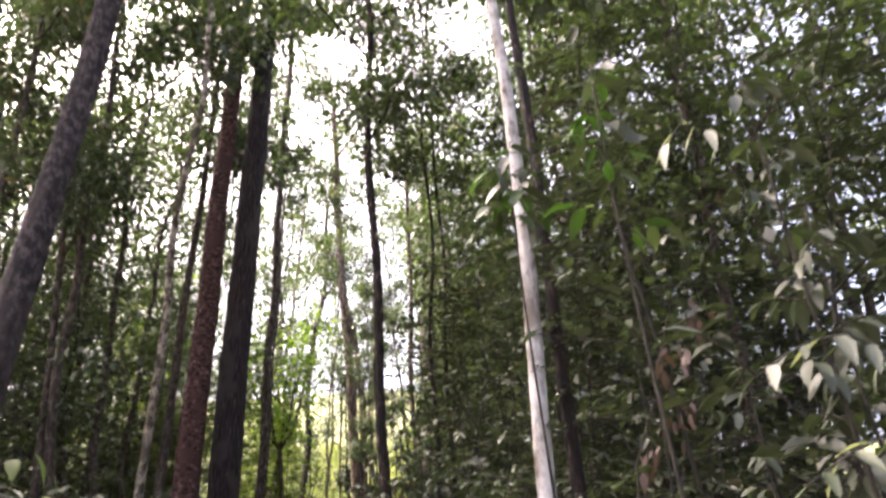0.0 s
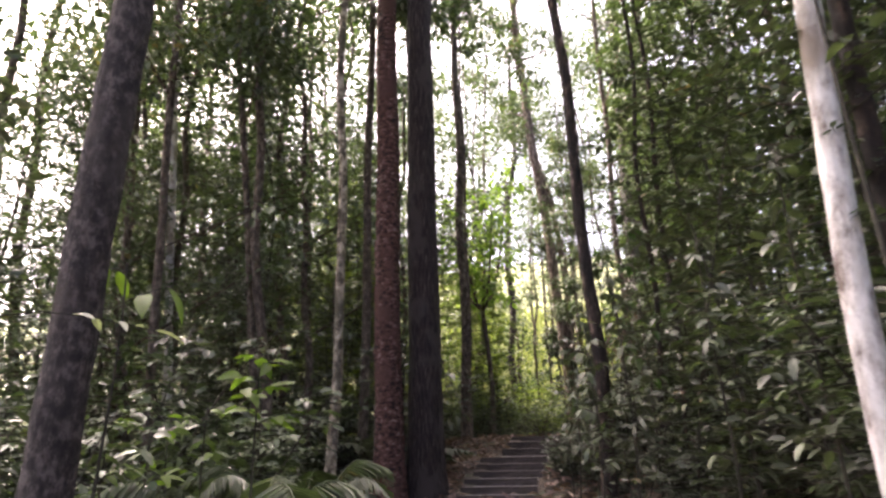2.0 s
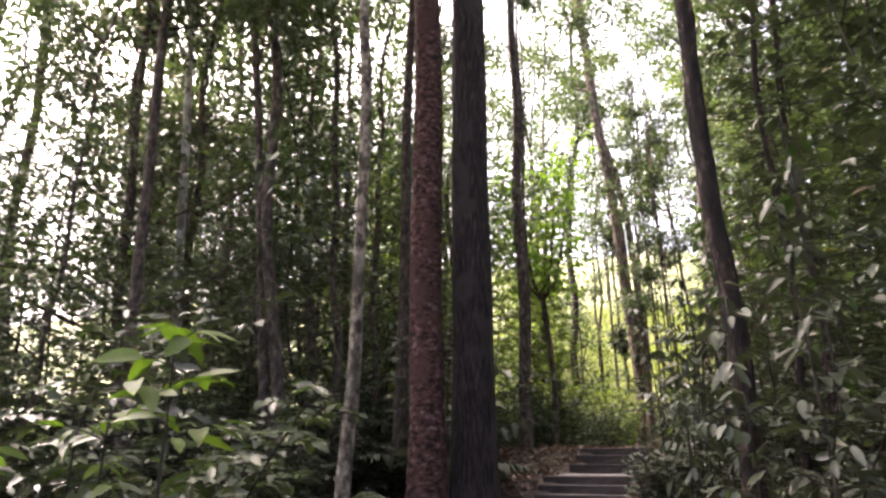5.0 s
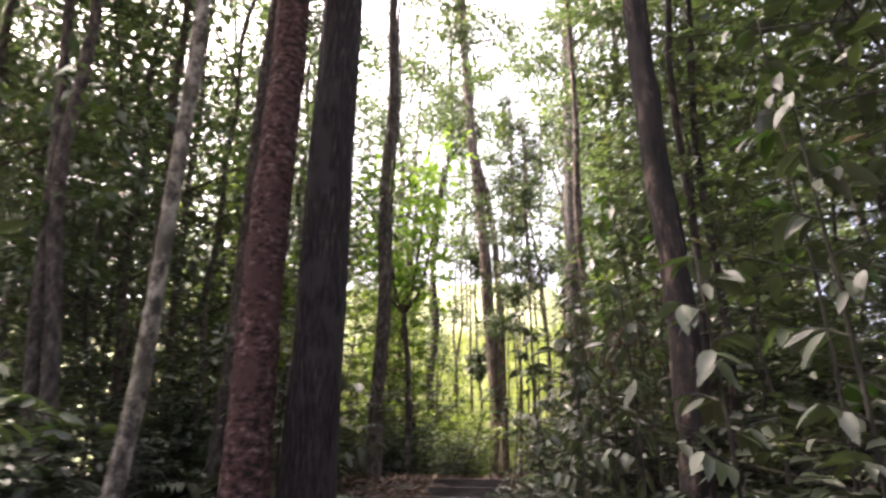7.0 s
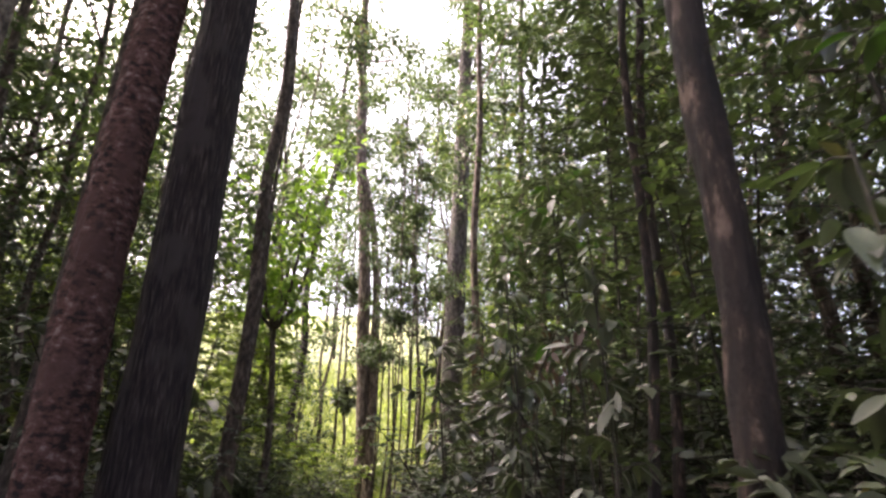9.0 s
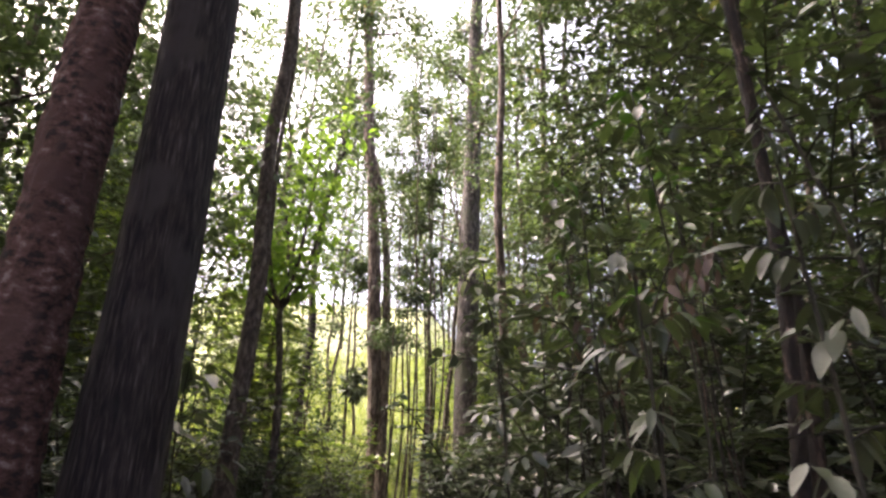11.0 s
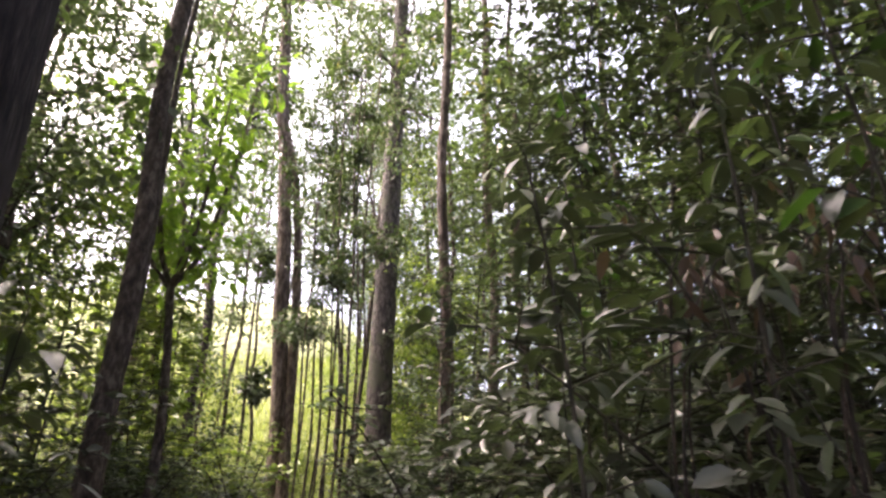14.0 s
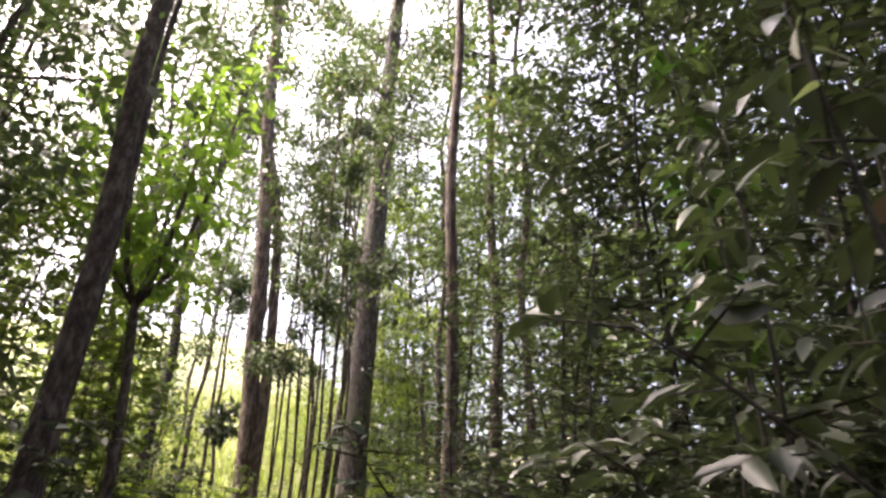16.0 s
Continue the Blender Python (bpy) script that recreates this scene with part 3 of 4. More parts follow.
# and on the other
scatter(SHRUBS, spots(40, (-9, 0), (3, 17), left(2.2)))
scatter(BUSHES, spots(26, (-14, -5), (3, 18), left(4.5)))
scatter(SAPS, spots(16, (-14, -3), (5, 18), left(3.2)))
scatter(TALL, spots(40, (-18, -6.2), (9, 26), left(5.0)))
scatter(BUSHES, spots(34, (-18, -5), (8, 24), left(3.5)), size=(1.1, 1.7))
scatter(FERNS, spots(22, (-9, 3), (3, 18), lambda x, y: abs(off(x, y)) > (1.9 if y < 11.5 else 2.0) and not GAP(x, y)))
# low growth along the edge of the steps
scatter(SHRUBS[2:3], spots(16, (-2.25, -0.9), (12.6, 19)), size=(0.5, 0.85))
scatter(FERNS[:1], spots(8, (-2.1, -1.2), (12.8, 18)), size=(0.5, 0.8))
scatter(FERNS, spots(7, (-6.5, -4.2), (7.5, 11.5), left(1.9)), size=(0.7, 1.1))
# the end of the path and the bright clearing
scatter(SHRUBS, spots(22, (-7, -1.5), (19, 30), lambda x, y: abs(x + 3.4) > 0.8), size=(0.5, 0.8))
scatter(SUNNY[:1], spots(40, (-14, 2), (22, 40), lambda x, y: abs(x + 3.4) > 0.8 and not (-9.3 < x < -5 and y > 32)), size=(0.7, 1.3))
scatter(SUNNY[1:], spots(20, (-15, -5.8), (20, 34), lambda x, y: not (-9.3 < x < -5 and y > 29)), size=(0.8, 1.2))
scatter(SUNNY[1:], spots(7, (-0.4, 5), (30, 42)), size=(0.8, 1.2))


scatter(SHRUBS[1:2], spots(12, (-7.2, -4.3), (18.6, 23)), size=(0.55, 0.9))
scatter(BUSHES[1:], spots(7, (-8.2, -4.8), (22, 27)), size=(0.75, 1.1))
scatter(SHRUBS[1:2], spots(7, (-2.6, -0.8), (19.5, 25)), size=(0.5, 0.85))
scatter(SUNNY[:1], spots(12, (-9, -4.6), (27, 33)), size=(0.9, 1.4))
scatter(SUNNY[:1], spots(8, (-2.6, 1), (28, 34)), size=(0.8, 1.2))

# ---- background woods ----
def wood_tree(label, h, leaf, size, low, wide, per, limbs=9):
    root = thing("tree", 0, 0, 0, label, "tree", "forest trees around")
    line = stem_line(0, 0, 0, 0, -0.2, h, 24, 0.4, seed=h)
    mesh_object("trunk", *tube(line, np.linspace(0.09, 0.03, 24), 8), BARK_THIN, root)
    cs, rs = [], []
    for k in range(limbs):
        z = h * (low + (0.97 - low) * (k + 0.5) / limbs)
        a = k * 2.4
        r = wide * (1.15 - 0.55 * k / limbs) * (0.7 + 0.5 * rng.random())
        pts = [np.array([line[int(23 * z / h)][0], line[int(23 * z / h)][1], z]) + np.array([math.cos(a), math.sin(a), 0.4]) * r * s for s in np.linspace(0, 1, 4)]
        mesh_object("limb", *tube(pts, np.linspace(0.04, 0.01, 4), 4), BARK_THIN, root)
        for s in (0.2, 0.4, 0.55, 0.7, 0.85, 1.0, 1.12):
            cs.append(pts[0] + (pts[-1] - pts[0]) * s + rng.normal(size=3) * 0.5)
            rs.append(0.5 + 0.5 * rng.random())
    mesh_object("crown", *clump_leaves(cs, rs, per, size, False), leaf, root)["kind"] = "stuff"
    return root


DENSE = [wood_tree("densely leafy dark forest tree", 12, LEAF_DARK, 0.165, 0.1, 2.4, 76, 7), wood_tree("densely leafy green forest tree", 15, LEAF_MID, 0.17, 0.12, 2.5, 76, 7)]
LACE = [wood_tree("tall forest tree with airy crown", 17, LEAF_MID, 0.18, 0.36, 2.3, 64, 6), wood_tree("slender forest tree with airy crown", 20, LEAF_MID, 0.19, 0.4, 2.6, 64, 6), wood_tree("tall forest tree with sunlit crown", 16, LEAF_SUNLIT, 0.22, 0.28, 2.2, 64, 6)]
SUNTREE = [wood_tree("small sunlit yellow-green leafy tree", 8, LEAF_SUNLIT, 0.2, 0.12, 1.7, 52, 7), wood_tree("small sunlit green leafy tree", 10, LEAF_MID, 0.2, 0.15, 1.9, 52, 7)]
for i, k in enumerate(DENSE + LACE + SUNTREE):
    k.location = (10 + 3 * i, 30, lie(10 + 3 * i, 30))


def open_sky(x, y):
    """The open stretch of sky beyond the slanting tree, and the one over the path's end."""
    a = math.degrees(math.atan2(-(x + 0.4), y - 2.5))
    return 47 < a < 64 or (-4.9 < x < -2.6 and y > 20)


scatter(DENSE, spots(14, (-22, -7.5), (9, 28), lambda x, y: off(x, y) < -5.5 - 0.1 * y and not open_sky(x, y)), 0.04)
scatter(DENSE, spots(13, (1.4, 12), (8, 34), lambda x, y: off(x, y) > 5.2), 0.04)
scatter(SUNTREE, spots(8, (-15, -9), (22, 38), lambda x, y: not open_sky(x, y)), 0.05, (0.7, 1.1))
scatter(SUNTREE, spots(8, (-0.2, 6), (25, 42)), 0.05, (0.7, 1.1))
scatter(LACE, spots(10, (-24, -11), (30, 46)), 0.04, (0.8, 1.15))
# crowns added to shade plants by the path, the last ones out of view
scatter(LACE[:2], [(-7.5, 14.6), (-8.3, 17.2), (-6.9, 11.9), (-7.6, 19.8), (-6.5, 4.6), (-8.0, 3.0), (-7.0, 1.4), (-8.6, 6.9)], 0.03, (0.85, 1.1))
scatter(LACE, spots(9, (-1.6, 12), (24, 46), lambda x, y: not open_sky(x, y)), 0.04, (0.8, 1.15))
scatter(LACE[:2], spots(14, (-24, 14), (46, 60), lambda x, y: not -7.5 < x < -2.6), 0.04, (0.8, 1.2))
scatter(LACE[:2], [(-7.5, 27.5), (-6.1, 25.0), (-2.1, 33.5), (-6.2, 33.5), (-8.9, 31.5), (-5.4, 42.0), (-2.2, 38.0), (-5.9, 39.0), (-7.9, 43.0), (0.4, 35.0), (-0.6, 38.5)], 0.04, (0.85, 1.15))
scatter(LACE, spots(6, (-3.2, 0.6), (38, 46)), 0.04, (0.9, 1.15))
scatter(SUNTREE, spots(5, (-11, -6.5), (30, 43)), 0.05, (0.5, 0.8))
scatter(SUNNY[1:], spots(6, (-7.6, -5.6), (20, 28)), size=(0.8, 1.2))
scatter(SUNNY[:1], spots(20, (-12, 0), (33, 46)), size=(0.6, 1.1))
# unseen trees behind the walk's start, added to shade the wood
scatter(DENSE, spots(5, (-10, 12), (-12, -4), lambda x, y: True), 0.04)
scatter(DENSE[1:], [(-8.8, 15.6), (-9.8, 18.6), (-10.6, 13.9), (-8.4, 22.2)], 0.03, (1.0, 1.2))
scatter(DENSE, spots(10, (-30, -17), (12, 34), lambda x, y: not open_sky(x, y)), 0.04, (1.0, 1.3))
scatter(SUNTREE, spots(6, (-3.2, 1.5), (36, 45)), 0.05, (0.7, 0.95))
scatter(BUSHES, spots(9, (-0.9, 1.5), (20, 29)), size=(1.0, 1.6))
scatter(DENSE, spots(8, (-26, -11), (14, 36), lambda x, y: off(x, y) < -7 and not open_sky(x, y)), 0.04, (1.0, 1.35))
scatter(DENSE, [(3.6, 8.5), (3.2, 14.2), (5.4, 15.4), (3.8, 17.6), (6.3, 19.0), (2.4, 20.6), (7.2, 12.6)], 0.04, (0.8, 1.1))
scatter(DENSE, [(3.0, 9.8), (5.6, 10.6), (7.2, 9.0)], 0.04, (0.9, 1.05))
scatter(DENSE[1:], [(-10.2, 25.0), (-12.0, 20.5)], 0.04, (1.05, 1.2))
# tall crowns added above the view to block the sun from low plants
scatter(LACE[1:2], [(-11.6, 10.0), (-12.8, 11.9), (-10.4, 8.4), (-13.4, 9.2)], 0.03, (1.2, 1.3))
# small trees below the open stretch of sky
scatter(DENSE, [(-9.6, 10.2), (-11.2, 9.8), (-11.0, 8.1), (-11.4, 12.7), (-13.2, 12.1), (-14.3, 10.5), (-12.3, 7.8)], 0.04, (0.42, 0.55))
# crowns over the path: the first two sets are added for their shade
scatter(LACE[:2], spots(3, (-9, -4.5), (4, 14), lambda x, y: off(x, y) < -4.2 and not open_sky(x, y)), 0.04)
scatter(DENSE, spots(5, (1, 7), (3, 19), lambda x, y: 5.0 < off(x, y) < 7), 0.04)
scatter(LACE[:2], [(0.6, 21.5), (2.2, 24.0), (0.3, 27.0), (3.0, 19.5)], 0.03, (0.85, 1.0))



# ---- broad-leaved plants beside the path, leaf by leaf ----
def leaf_mesh(name, L, ratio, material, curl):
    """One large leaf with a midrib fold, a drooping tip and a short stalk."""
    n = 7
    u = np.linspace(0, 1, n)
    w = L * ratio * 0.5 * np.sin(np.pi * u ** 0.8) ** 0.8
    mid = np.stack([L * u, 0 * u, -curl * L * u ** 2], 1)
    lift = np.stack([0 * u, 0 * u, 0.25 * w + 0.004 * np.sin(u * 14)], 1)
    a = mid + np.stack([0 * u, w, 0 * u], 1) + lift
    b = mid - np.stack([0 * u, w, 0 * u], 1) + lift
    v = np.concatenate([mid, a, b])
    f = [[i, i + 1, n + i + 1, n + i] for i in range(n - 1)] + [[i + 1, i, 2 * n + i, 2 * n + i + 1] for i in range(n - 1)]
    me = bpy.data.meshes.new(name)
    me.from_pydata(v.tolist(), [], f)
    me.materials.append(material)
    me.polygons.foreach_set("use_smooth", [True] * len(f))
    me.update()
    return me


BLADES = {k: [leaf_mesh("leaf", 1.0, r, m, c) for r, c in ((0.36, 0.18), (0.42, 0.32), (0.32, 0.08))]
          for k, m in (("bright", LEAF_LIME), ("pale", LEAF_PALE), ("dark", LEAF_DARK), ("mid", LEAF_MID), ("dead", LEAF_DEAD), ("cream", LEAF_CREAM), ("fresh", LEAF_FRESH))}


def put_leaf(root, at, yaw, pitch, roll, size, kinds, slim=1.0):
    ob = new("leaf", BLADES[kinds[int(rng.integers(len(kinds)))]][int(rng.integers(3))])
    ob.parent = root
    ob.location = at
    ob.rotation_euler = (radians(roll), radians(pitch), radians(yaw))
    ob.scale = (size, size * slim, size)


def broadleaf(label, x, y, top, size, tiers, kinds, lean=(0.0, 0.0), low=0.45, per=5, name="broad_leaved_sapling", sag=25):
    """A thin stem with whorls of large leaves; top is a height above the sea of the scene's zero."""
    g = lie(x, y)
    root = thing(name, x, y, g, label, "sapling", "broad-leaved saplings")
    h = top - g
    u = np.linspace(0, 1, 14)
    line = np.stack([lean[0] * u ** 1.5 + 0.03 * np.sin(5 * u + x), lean[1] * u ** 1.5 + 0.03 * np.sin(4 * u + y), -0.08 + (h + 0.08) * u], 1)
    mesh_object("stem", *tube(line, np.linspace(0.014, 0.005, 14), 7), BARK_STEM, root)
    for k in range(tiers):
        s = low + (1 - low) * (k + 0.6) / tiers
        c = np.array([np.interp(s, u, line[:, i]) for i in range(3)])
        a = k * 137.5 + 40 * rng.random()
        reach = (0.12 + 0.28 * (1 - s) + 0.1 * rng.random()) * size / 0.2
        d = np.array([math.cos(radians(a)), math.sin(radians(a)), 0.35])
        tip = c + d * reach
        twig = mesh_object("twig", *tube(np.stack([c, c + d * reach * 0.55 + np.array([0, 0, 0.01]), tip]), (0.005, 0.004, 0.003), 5), BARK_STEM, root)
        for j in range(per):
            f = (j + 1) / per
            sd = 55 if j % 2 else -55
            if j == per - 1:
                sd = 0
            put_leaf(twig, c + d * reach * f, a + sd + rng.normal() * 12, sag + rng.normal() * 14, rng.normal() * 18, size * (0.8 + 0.4 * rng.random()), kinds)
    return root


def sprig(label, x, y, points, size, count, kinds, sag=20, start=0.5, width=0.006, slim=0.7):
    """A stem rooted at x, y that arches through the given points and carries leaves in two rows towards its tip."""
    g = lie(x, y)
    root = thing("leafy_sprig", x, y, g, label, "sapling", "arching sprigs")
    p = np.concatenate([[[0, 0, -0.06]], np.asarray(points, float) - np.array([x, y, g])])
    k = np.concatenate([[0], np.cumsum(np.linalg.norm(np.diff(p, axis=0), axis=1))])
    k /= k[-1]
    u = np.linspace(0, 1, 18)
    line = np.stack([np.interp(u, k, p[:, i]) for i in range(3)], 1)
    line[1:-1] = (line[:-2] + 2 * line[1:-1] + line[2:]) / 4
    stem = mesh_object("stem", *tube(line, np.linspace(width, 0.003, 18), 6), BARK_STEM, root)
    for n in range(count):
        q = start + (1 - start) * (n + 0.8) / count
        at = np.array([np.interp(q, u, line[:, i]) for i in range(3)])
        ahead = np.array([np.interp(min(q + 0.05, 1), u, line[:, i]) for i in range(3)]) - np.array([np.interp(q - 0.05, u, line[:, i]) for i in range(3)])
        yaw = math.degrees(math.atan2(ahead[1], ahead[0])) + (0 if n == count - 1 else (50 if n % 2 else -50))
        put_leaf(stem, at, yaw + rng.normal() * 10, sag + rng.normal() * 10, rng.normal() * 15, size * (0.85 + 0.35 * rng.random()), kinds, slim)
    return root


broadleaf("broad-leaved sapling with bright yellow-green top leaves", -3.5, 6.6, 2.3, 0.21, 7, ["bright"], low=0.7, sag=5)
broadleaf("yellow-green sapling beside the slanting tree", -3.25, 4.75, 2.62, 0.23, 2, ["bright"], low=0.86, per=2)
sprig("arching sprig with a row of cream leaves", -3.15, 3.6, [(-3.1, 3.65, 1.9), (-2.98, 3.78, 2.13), (-2.76, 4.06, 2.14), (-2.56, 4.32, 2.08)], 0.15, 5, ["cream"], 8, 0.84)
for px, py, top in [(-4.2, 6.9, 1.95), (-4.7, 6.3, 1.85), (-3.95, 5.9, 1.7), (-4.9, 7.3, 1.9), (-3.7, 5.2, 1.45), (-5.3, 6.6, 1.8)]:
    broadleaf("low yellow-green broad-leaved plant", px, py, top, 0.17, 9, ["bright", "mid", "mid"], low=0.3, sag=15)
sprig("arching sprig with large pale leaves", 1.6, 2.2, [(1.55, 2.2, 1.7), (1.3, 2.1, 2.12), (1.0, 1.95, 2.05), (0.8, 1.88, 1.92)], 0.14, 9, ["cream", "pale"], 25, 0.72)
sprig("arching sprig with large pale leaves", 1.75, 2.5, [(1.7, 2.45, 1.6), (1.45, 2.3, 1.85), (1.15, 2.2, 1.75), (0.98, 2.12, 1.66)], 0.14, 9, ["pale", "cream", "mid"], 25, 0.68)
sprig("hanging sprig with pale leaf undersides", 1.5, 2.9, [(1.48, 2.85, 2.6), (1.3, 2.65, 3.35), (1.05, 2.5, 3.3), (0.95, 2.45, 3.1)], 0.15, 8, ["pale", "cream", "fresh"], 45, 0.76)
broadleaf("dark leafy sapling against a pale trunk", 0.56, 4.5, 4.5, 0.23, 8, ["dark", "dark", "fresh"], low=0.86, per=5, sag=30)
sprig("twig with round cream leaves", -1.75, 12.6, [(-1.8, 12.55, 2.6), (-1.9, 12.4, 3.1), (-2.0, 12.28, 3.17), (-2.14, 12.18, 3.14)], 0.1, 4, ["cream"], 50, 0.86, slim=1.3)
sprig("low sprig with large grey-green leaves", -1.1, 10.7, [(-1.12, 10.72, 1.6), (-1.25, 10.85, 2.0), (-1.4, 11.0, 2.02), (-1.55, 11.1, 1.92)], 0.15, 9, ["pale", "pale", "mid"], 25, 0.6)
sprig("low sprig with large grey-green leaves", -1.15, 11.9, [(-1.15, 11.9, 1.9), (-1.3, 12.0, 2.5), (-1.5, 12.1, 2.55), (-1.65, 12.2, 2.45)], 0.15, 9, ["pale", "dark", "mid"], 25, 0.6)
broadleaf("tall sapling with overhanging dark green leaves", -0.75, 11.9, 4.4, 0.17, 12, ["dark", "mid", "fresh", "dark"], (-0.25, 0.0), 0.55, per=6, sag=25)
broadleaf("tall sapling with overhanging green leaves", -0.3, 12.9, 5.0, 0.17, 13, ["mid", "dark", "fresh"], (-0.2, 0.0), 0.5, per=6, sag=25)
broadleaf("tall sapling with overhanging green leaves", -0.95, 14.0, 4.9, 0.17, 12, ["mid", "dark", "fresh"], (-0.2, 0.0), 0.5, per=6, sag=25)
broadleaf("tall sapling with drooping dark leaves", 1.45, 2.6, 3.6, 0.125, 14, ["dark", "dark", "mid", "pale"], low=0.35, sag=40, per=7)
broadleaf("tall sapling with glossy green leaves", 0.85, 2.9, 3.95, 0.17, 9, ["fresh", "mid", "dark"], low=0.72)
broadleaf("young sapling with fresh green leaves", -0.45, 8.7, 3.9, 0.125, 10, ["fresh", "mid", "dark"], low=0.45, per=7)
broadleaf("young sapling with fresh green leaves", -1.0, 14.2, 4.2, 0.14, 10, ["fresh", "mid", "dark"], low=0.5)
broadleaf("dark broad-leaved sapling with drooping leaves", 1.6, 2.7, 2.9, 0.125, 12, ["pale", "dark", "dark", "dark"], low=0.3, sag=40, per=7)
broadleaf("broad-leaved sapling with large grey-green leaves", -0.95, 8.35, 2.6, 0.125, 12, ["pale", "dark", "mid", "dark"], low=0.4, per=7)
broadleaf("broad-leaved sapling with large dark leaves", -0.62, 8.0, 3.0, 0.125, 13, ["dark", "dark", "pale"], low=0.35, per=7)
broadleaf("broad-leaved sapling with drooping grey-green leaves", -1.45, 10.75, 2.75, 0.125, 13, ["pale", "dark", "mid", "dark"], low=0.3, sag=40, per=7)
broadleaf("broad-leaved sapling with drooping dark leaves", -1.1, 10.2, 3.0, 0.125, 13, ["dark", "dark", "pale"], low=0.3, sag=40, per=7)
broadleaf("broad-leaved sapling with pale hanging leaves", -1.75, 12.35, 3.35, 0.125, 13, ["pale", "dark", "dark", "dark"], (-0.2, 0.05), 0.4, per=7)
broadleaf("broad-leaved sapling with dark green leaves", -1.35, 12.0, 3.6, 0.125, 15, ["dark", "mid", "dark", "pale"], low=0.35, per=7)
broadleaf("broad-leaved sapling with dark green leaves", -1.45, 13.3, 3.7, 0.125, 15, ["dark", "mid", "dark", "pale"], low=0.35, per=7)
broadleaf("broad-leaved sapling with dark green leaves", 0.55, 5.9, 3.2, 0.12, 14, ["dark", "mid", "pale"], low=0.3)
broadleaf("broad-leaved sapling with dark green leaves", 0.1, 7.0, 3.0, 0.12, 14, ["dark", "mid", "pale"], low=0.3)

for px, py, top in [(1.3, 4.6, 3.1), (1.95, 5.2, 3.3), (1.05, 5.5, 2.6), (1.75, 4.0, 2.7)]:
    broadleaf("leafy green sapling among dead twigs", px, py, top, 0.12, 13, ["mid", "dark", "pale", "mid"], low=0.25, per=6, sag=30)
broadleaf("dark broad-leaved plant behind a thick trunk", -4.5, 14.5, 3.3, 0.26, 8, ["dark"], low=0.35)
for i, (x, y, turn) in enumerate([(-3.45, 6.35, 20), (-3.75, 7.7, 80), (-4.9, 8.3, 150)]):
    pm = palm("palm seedling with arching feathery fronds", 7, 1.0, 2.3 + 0.2 * i, LEAF_MID)
    pm.matrix_basis = pose(x, y, lie(x, y), 0, 0, turn)


def clump_tree(x, y, z):
    """A thin tree carrying a dark hanging clump of ferns."""
    root = tree("thin tree carrying a dark hanging fern clump", x - 0.15, y, 0, 0, 0.07, 12, BARK_THIN, 8, 24, 0.0, crown=(8, 1.4, 24, 30, 0.2))
    g = lie(x - 0.15, y)
    cs = rng.normal(size=(14, 3)) * np.array([0.3, 0.3, 0.42]) + np.array([0.25, 0, z - g])
    v, f = clump_leaves(cs, 0.15 + 0.3 * rng.random(14), 44, 0.26, False)
    mesh_object("fern_clump", v, f, LEAF_DARK, root, "dark dry hanging fern clump")["kind"] = "stuff"


clump_tree(-5.62, 35.2, 6.7)


def dead_spray(x, y, top):
    g = lie(x, y)
    root = thing("dead_branch", x, y, g, "broken dead branch with hanging brown leaves", "branch", "dead branches")
    h = top - g
    line = np.array([[0, 0, -0.05], [0.02, 0.03, h * 0.5], [0.06, 0.0, h * 0.85], [0.2, -0.05, h], [0.34, -0.1, h * 0.98]])
    mesh_object("stem", *tube(line, (0.008, 0.007, 0.006, 0.004, 0.003), 6), BARK_STEM, root)
    for k in range(24):
        s = rng.random()
        at = line[2] + (line[4] - line[2]) * s + rng.normal(size=3) * 0.04
        put_leaf(root, at, 360 * rng.random(), 65 + rng.normal() * 18, rng.normal() * 40, 0.065 + 0.05 * rng.random(), ["dead"])


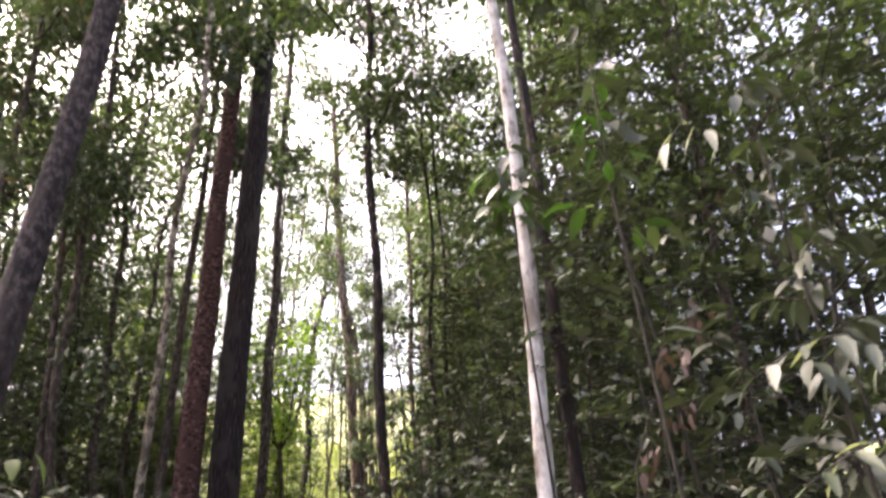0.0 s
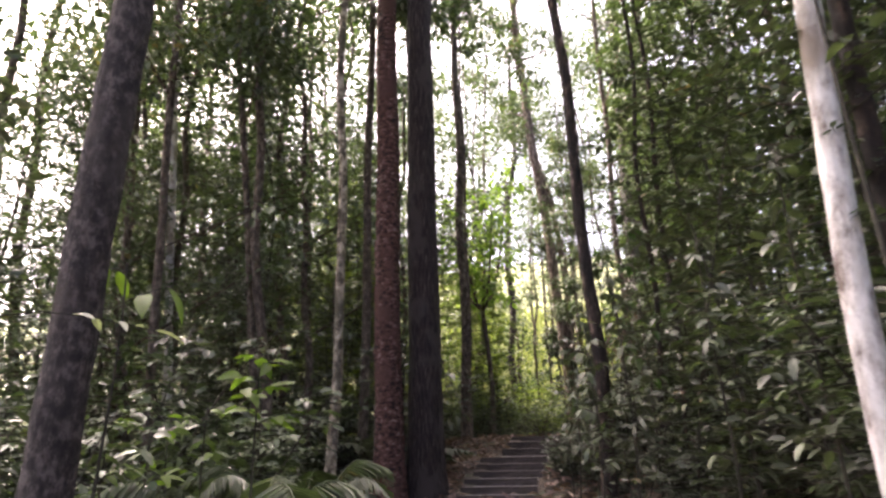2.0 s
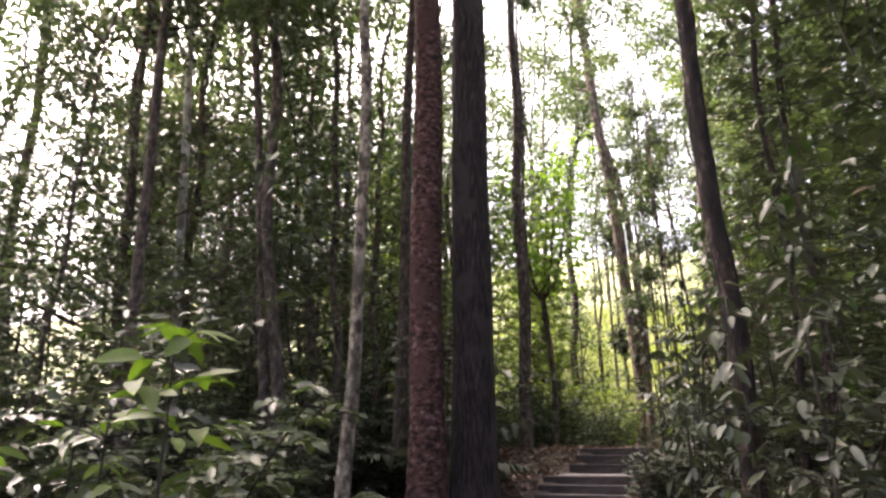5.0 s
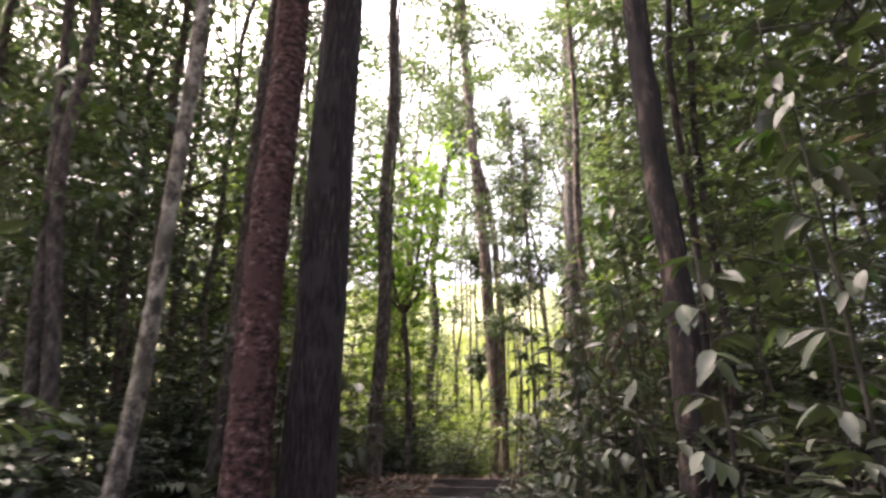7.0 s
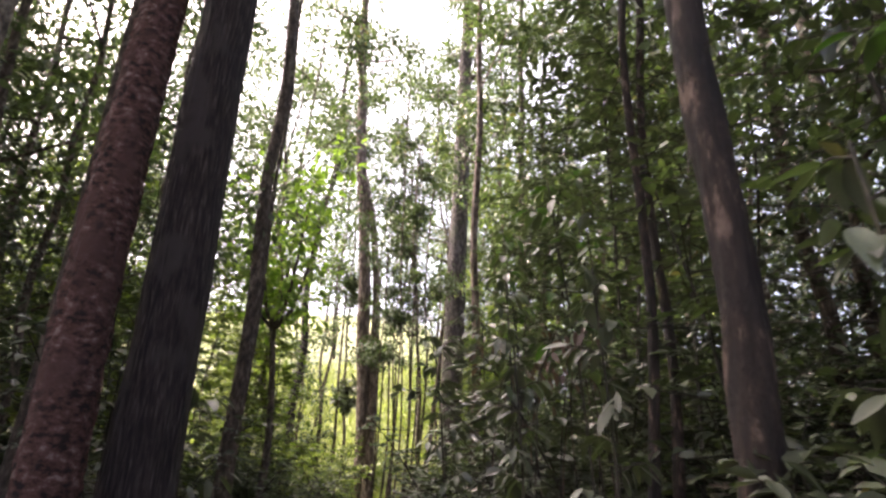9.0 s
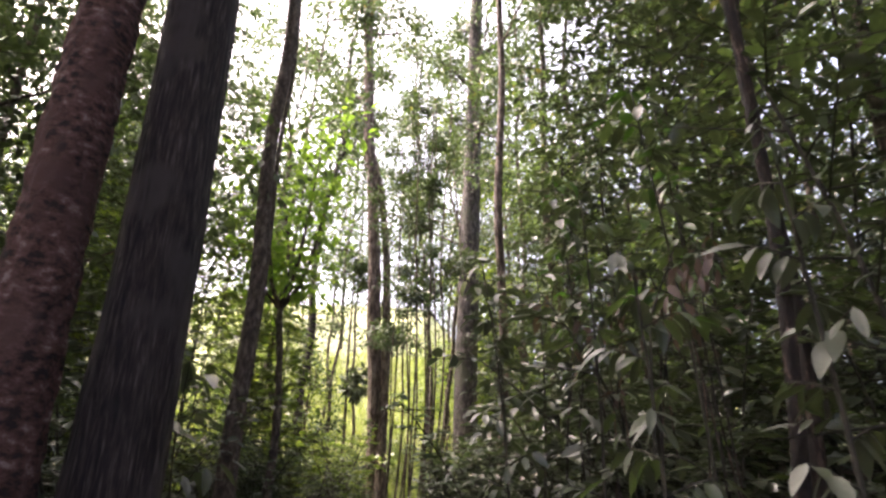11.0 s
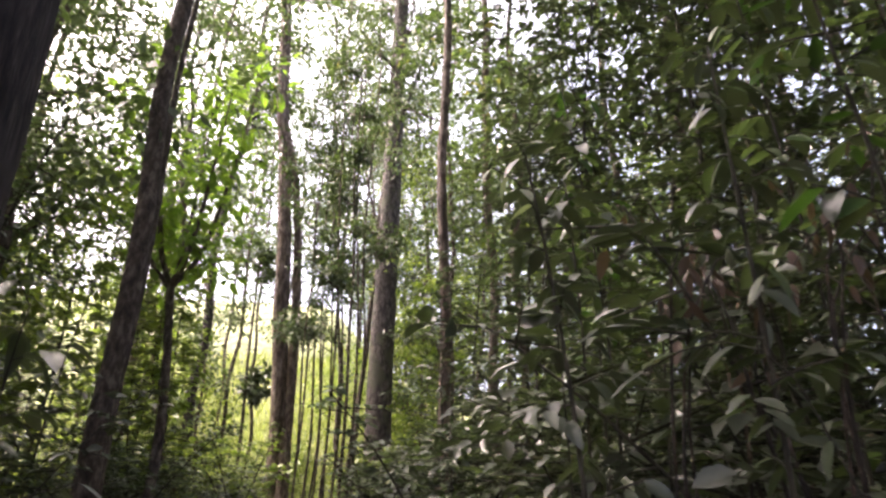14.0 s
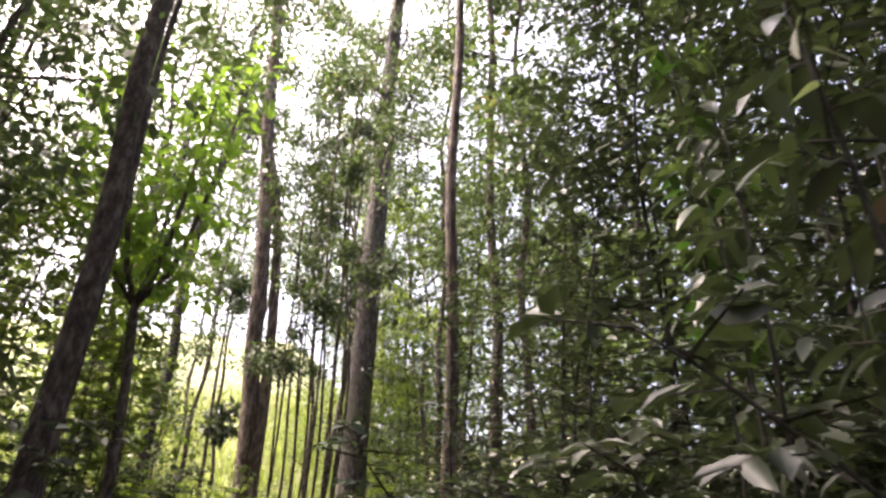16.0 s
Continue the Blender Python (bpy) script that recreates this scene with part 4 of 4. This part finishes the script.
def dead_tangle(x, y, top, wide):
    """Dry vines and twigs slumped over each other, hung with dark dead leaves."""
    g = lie(x, y)
    root = thing("dead_tangle", x, y, g, "dark tangle of dry vines and withered brown leaves", "branch", "dead branches")
    for k in range(7):
        a = k * 2.4
        d = np.array([math.cos(a), math.sin(a), 0])
        u = np.linspace(0, 1, 12)
        h = (top - g) * (0.82 + 0.22 * rng.random())
        line = d * wide * (0.7 * (1 - u) + 1.5 * np.clip(u - 0.55, 0, 1) * np.sign(rng.random() - 0.4))[:, None]
        line = line + np.array([0, 0, 1.0]) * (h * np.sin(np.pi * 0.62 * u) - 0.05)[:, None] + 0.04 * np.sin(u * 11 + k)[:, None] * np.array([d[1], -d[0], 0.5])
        vine = mesh_object("vine", *tube(line, np.linspace(0.008, 0.003, 12), 6), BARK_FLAKY, root)
        for _ in range(8):
            i = int(rng.integers(6, 12))
            put_leaf(vine, line[i] + rng.normal(size=3) * 0.05, 360 * rng.random(), 60 + rng.normal() * 22, rng.normal() * 40, 0.07 + 0.06 * rng.random(), ["dead", "dark", "dead"])


dead_tangle(-1.25, 12.4, 3.25, 0.42)
dead_tangle(-0.75, 12.2, 3.35, 0.4)
dead_spray(0.98, 3.5, 2.75)
dead_spray(0.8, 3.52, 2.25)
dead_spray(-1.3, 11.3, 3.0)
dead_spray(-1.2, 13.0, 3.3)


# ---- leaf litter and meadow grass ----
def litter(n, xs, ys):
    x = xs[0] + (xs[1] - xs[0]) * rng.random(n)
    y = ys[0] + (ys[1] - ys[0]) * rng.random(n)
    keep = np.array([not (abs(a - STEP_X) < 0.72 and 12.9 < b < 18.0) for a, b in zip(x, y)])
    x, y = x[keep], y[keep]
    z = np.array([lie(a, b) for a, b in zip(x, y)]) + 0.012 + 0.02 * rng.random(len(x))
    w = rand_dirs(len(x), 0.3)
    up = rng.normal(size=(len(x), 3)) * 0.4 + np.array([0, 0, 1.0])
    return blades(np.stack([x, y, z], 1), w, up, 0.09 + 0.12 * rng.random(len(x)), 0.5, True, 0.4)


fallen = mesh_object("leaf_litter", *joined([(v, f.tolist()) for v, f in (litter(9000, (-7, -0.5), (9, 21)), litter(6000, (-6, 3), (-3, 9)))]), LITTER)
tagged(fallen, "dry reddish-brown leaves lying along the path and steps", "leaf litter", kind="stuff")
gn = 16000
gxs, gys = -16 + 20 * rng.random(gn), 32.5 + 20 * rng.random(gn)
gzs = np.array([lie(a, b) for a, b in zip(gxs, gys)])
gw = rng.normal(size=(gn, 3)) * 0.35 + np.array([0, 0, 1.0])
meadow = mesh_object("meadow_grass", *blades(np.stack([gxs, gys, gzs], 1), gw, rng.normal(size=(gn, 3)), 0.35 + 0.5 * rng.random(gn), 0.12, False, 0, 0.2), GRASS)
tagged(meadow, "tall sunlit yellow-green grass on the slope", "grass", kind="stuff")
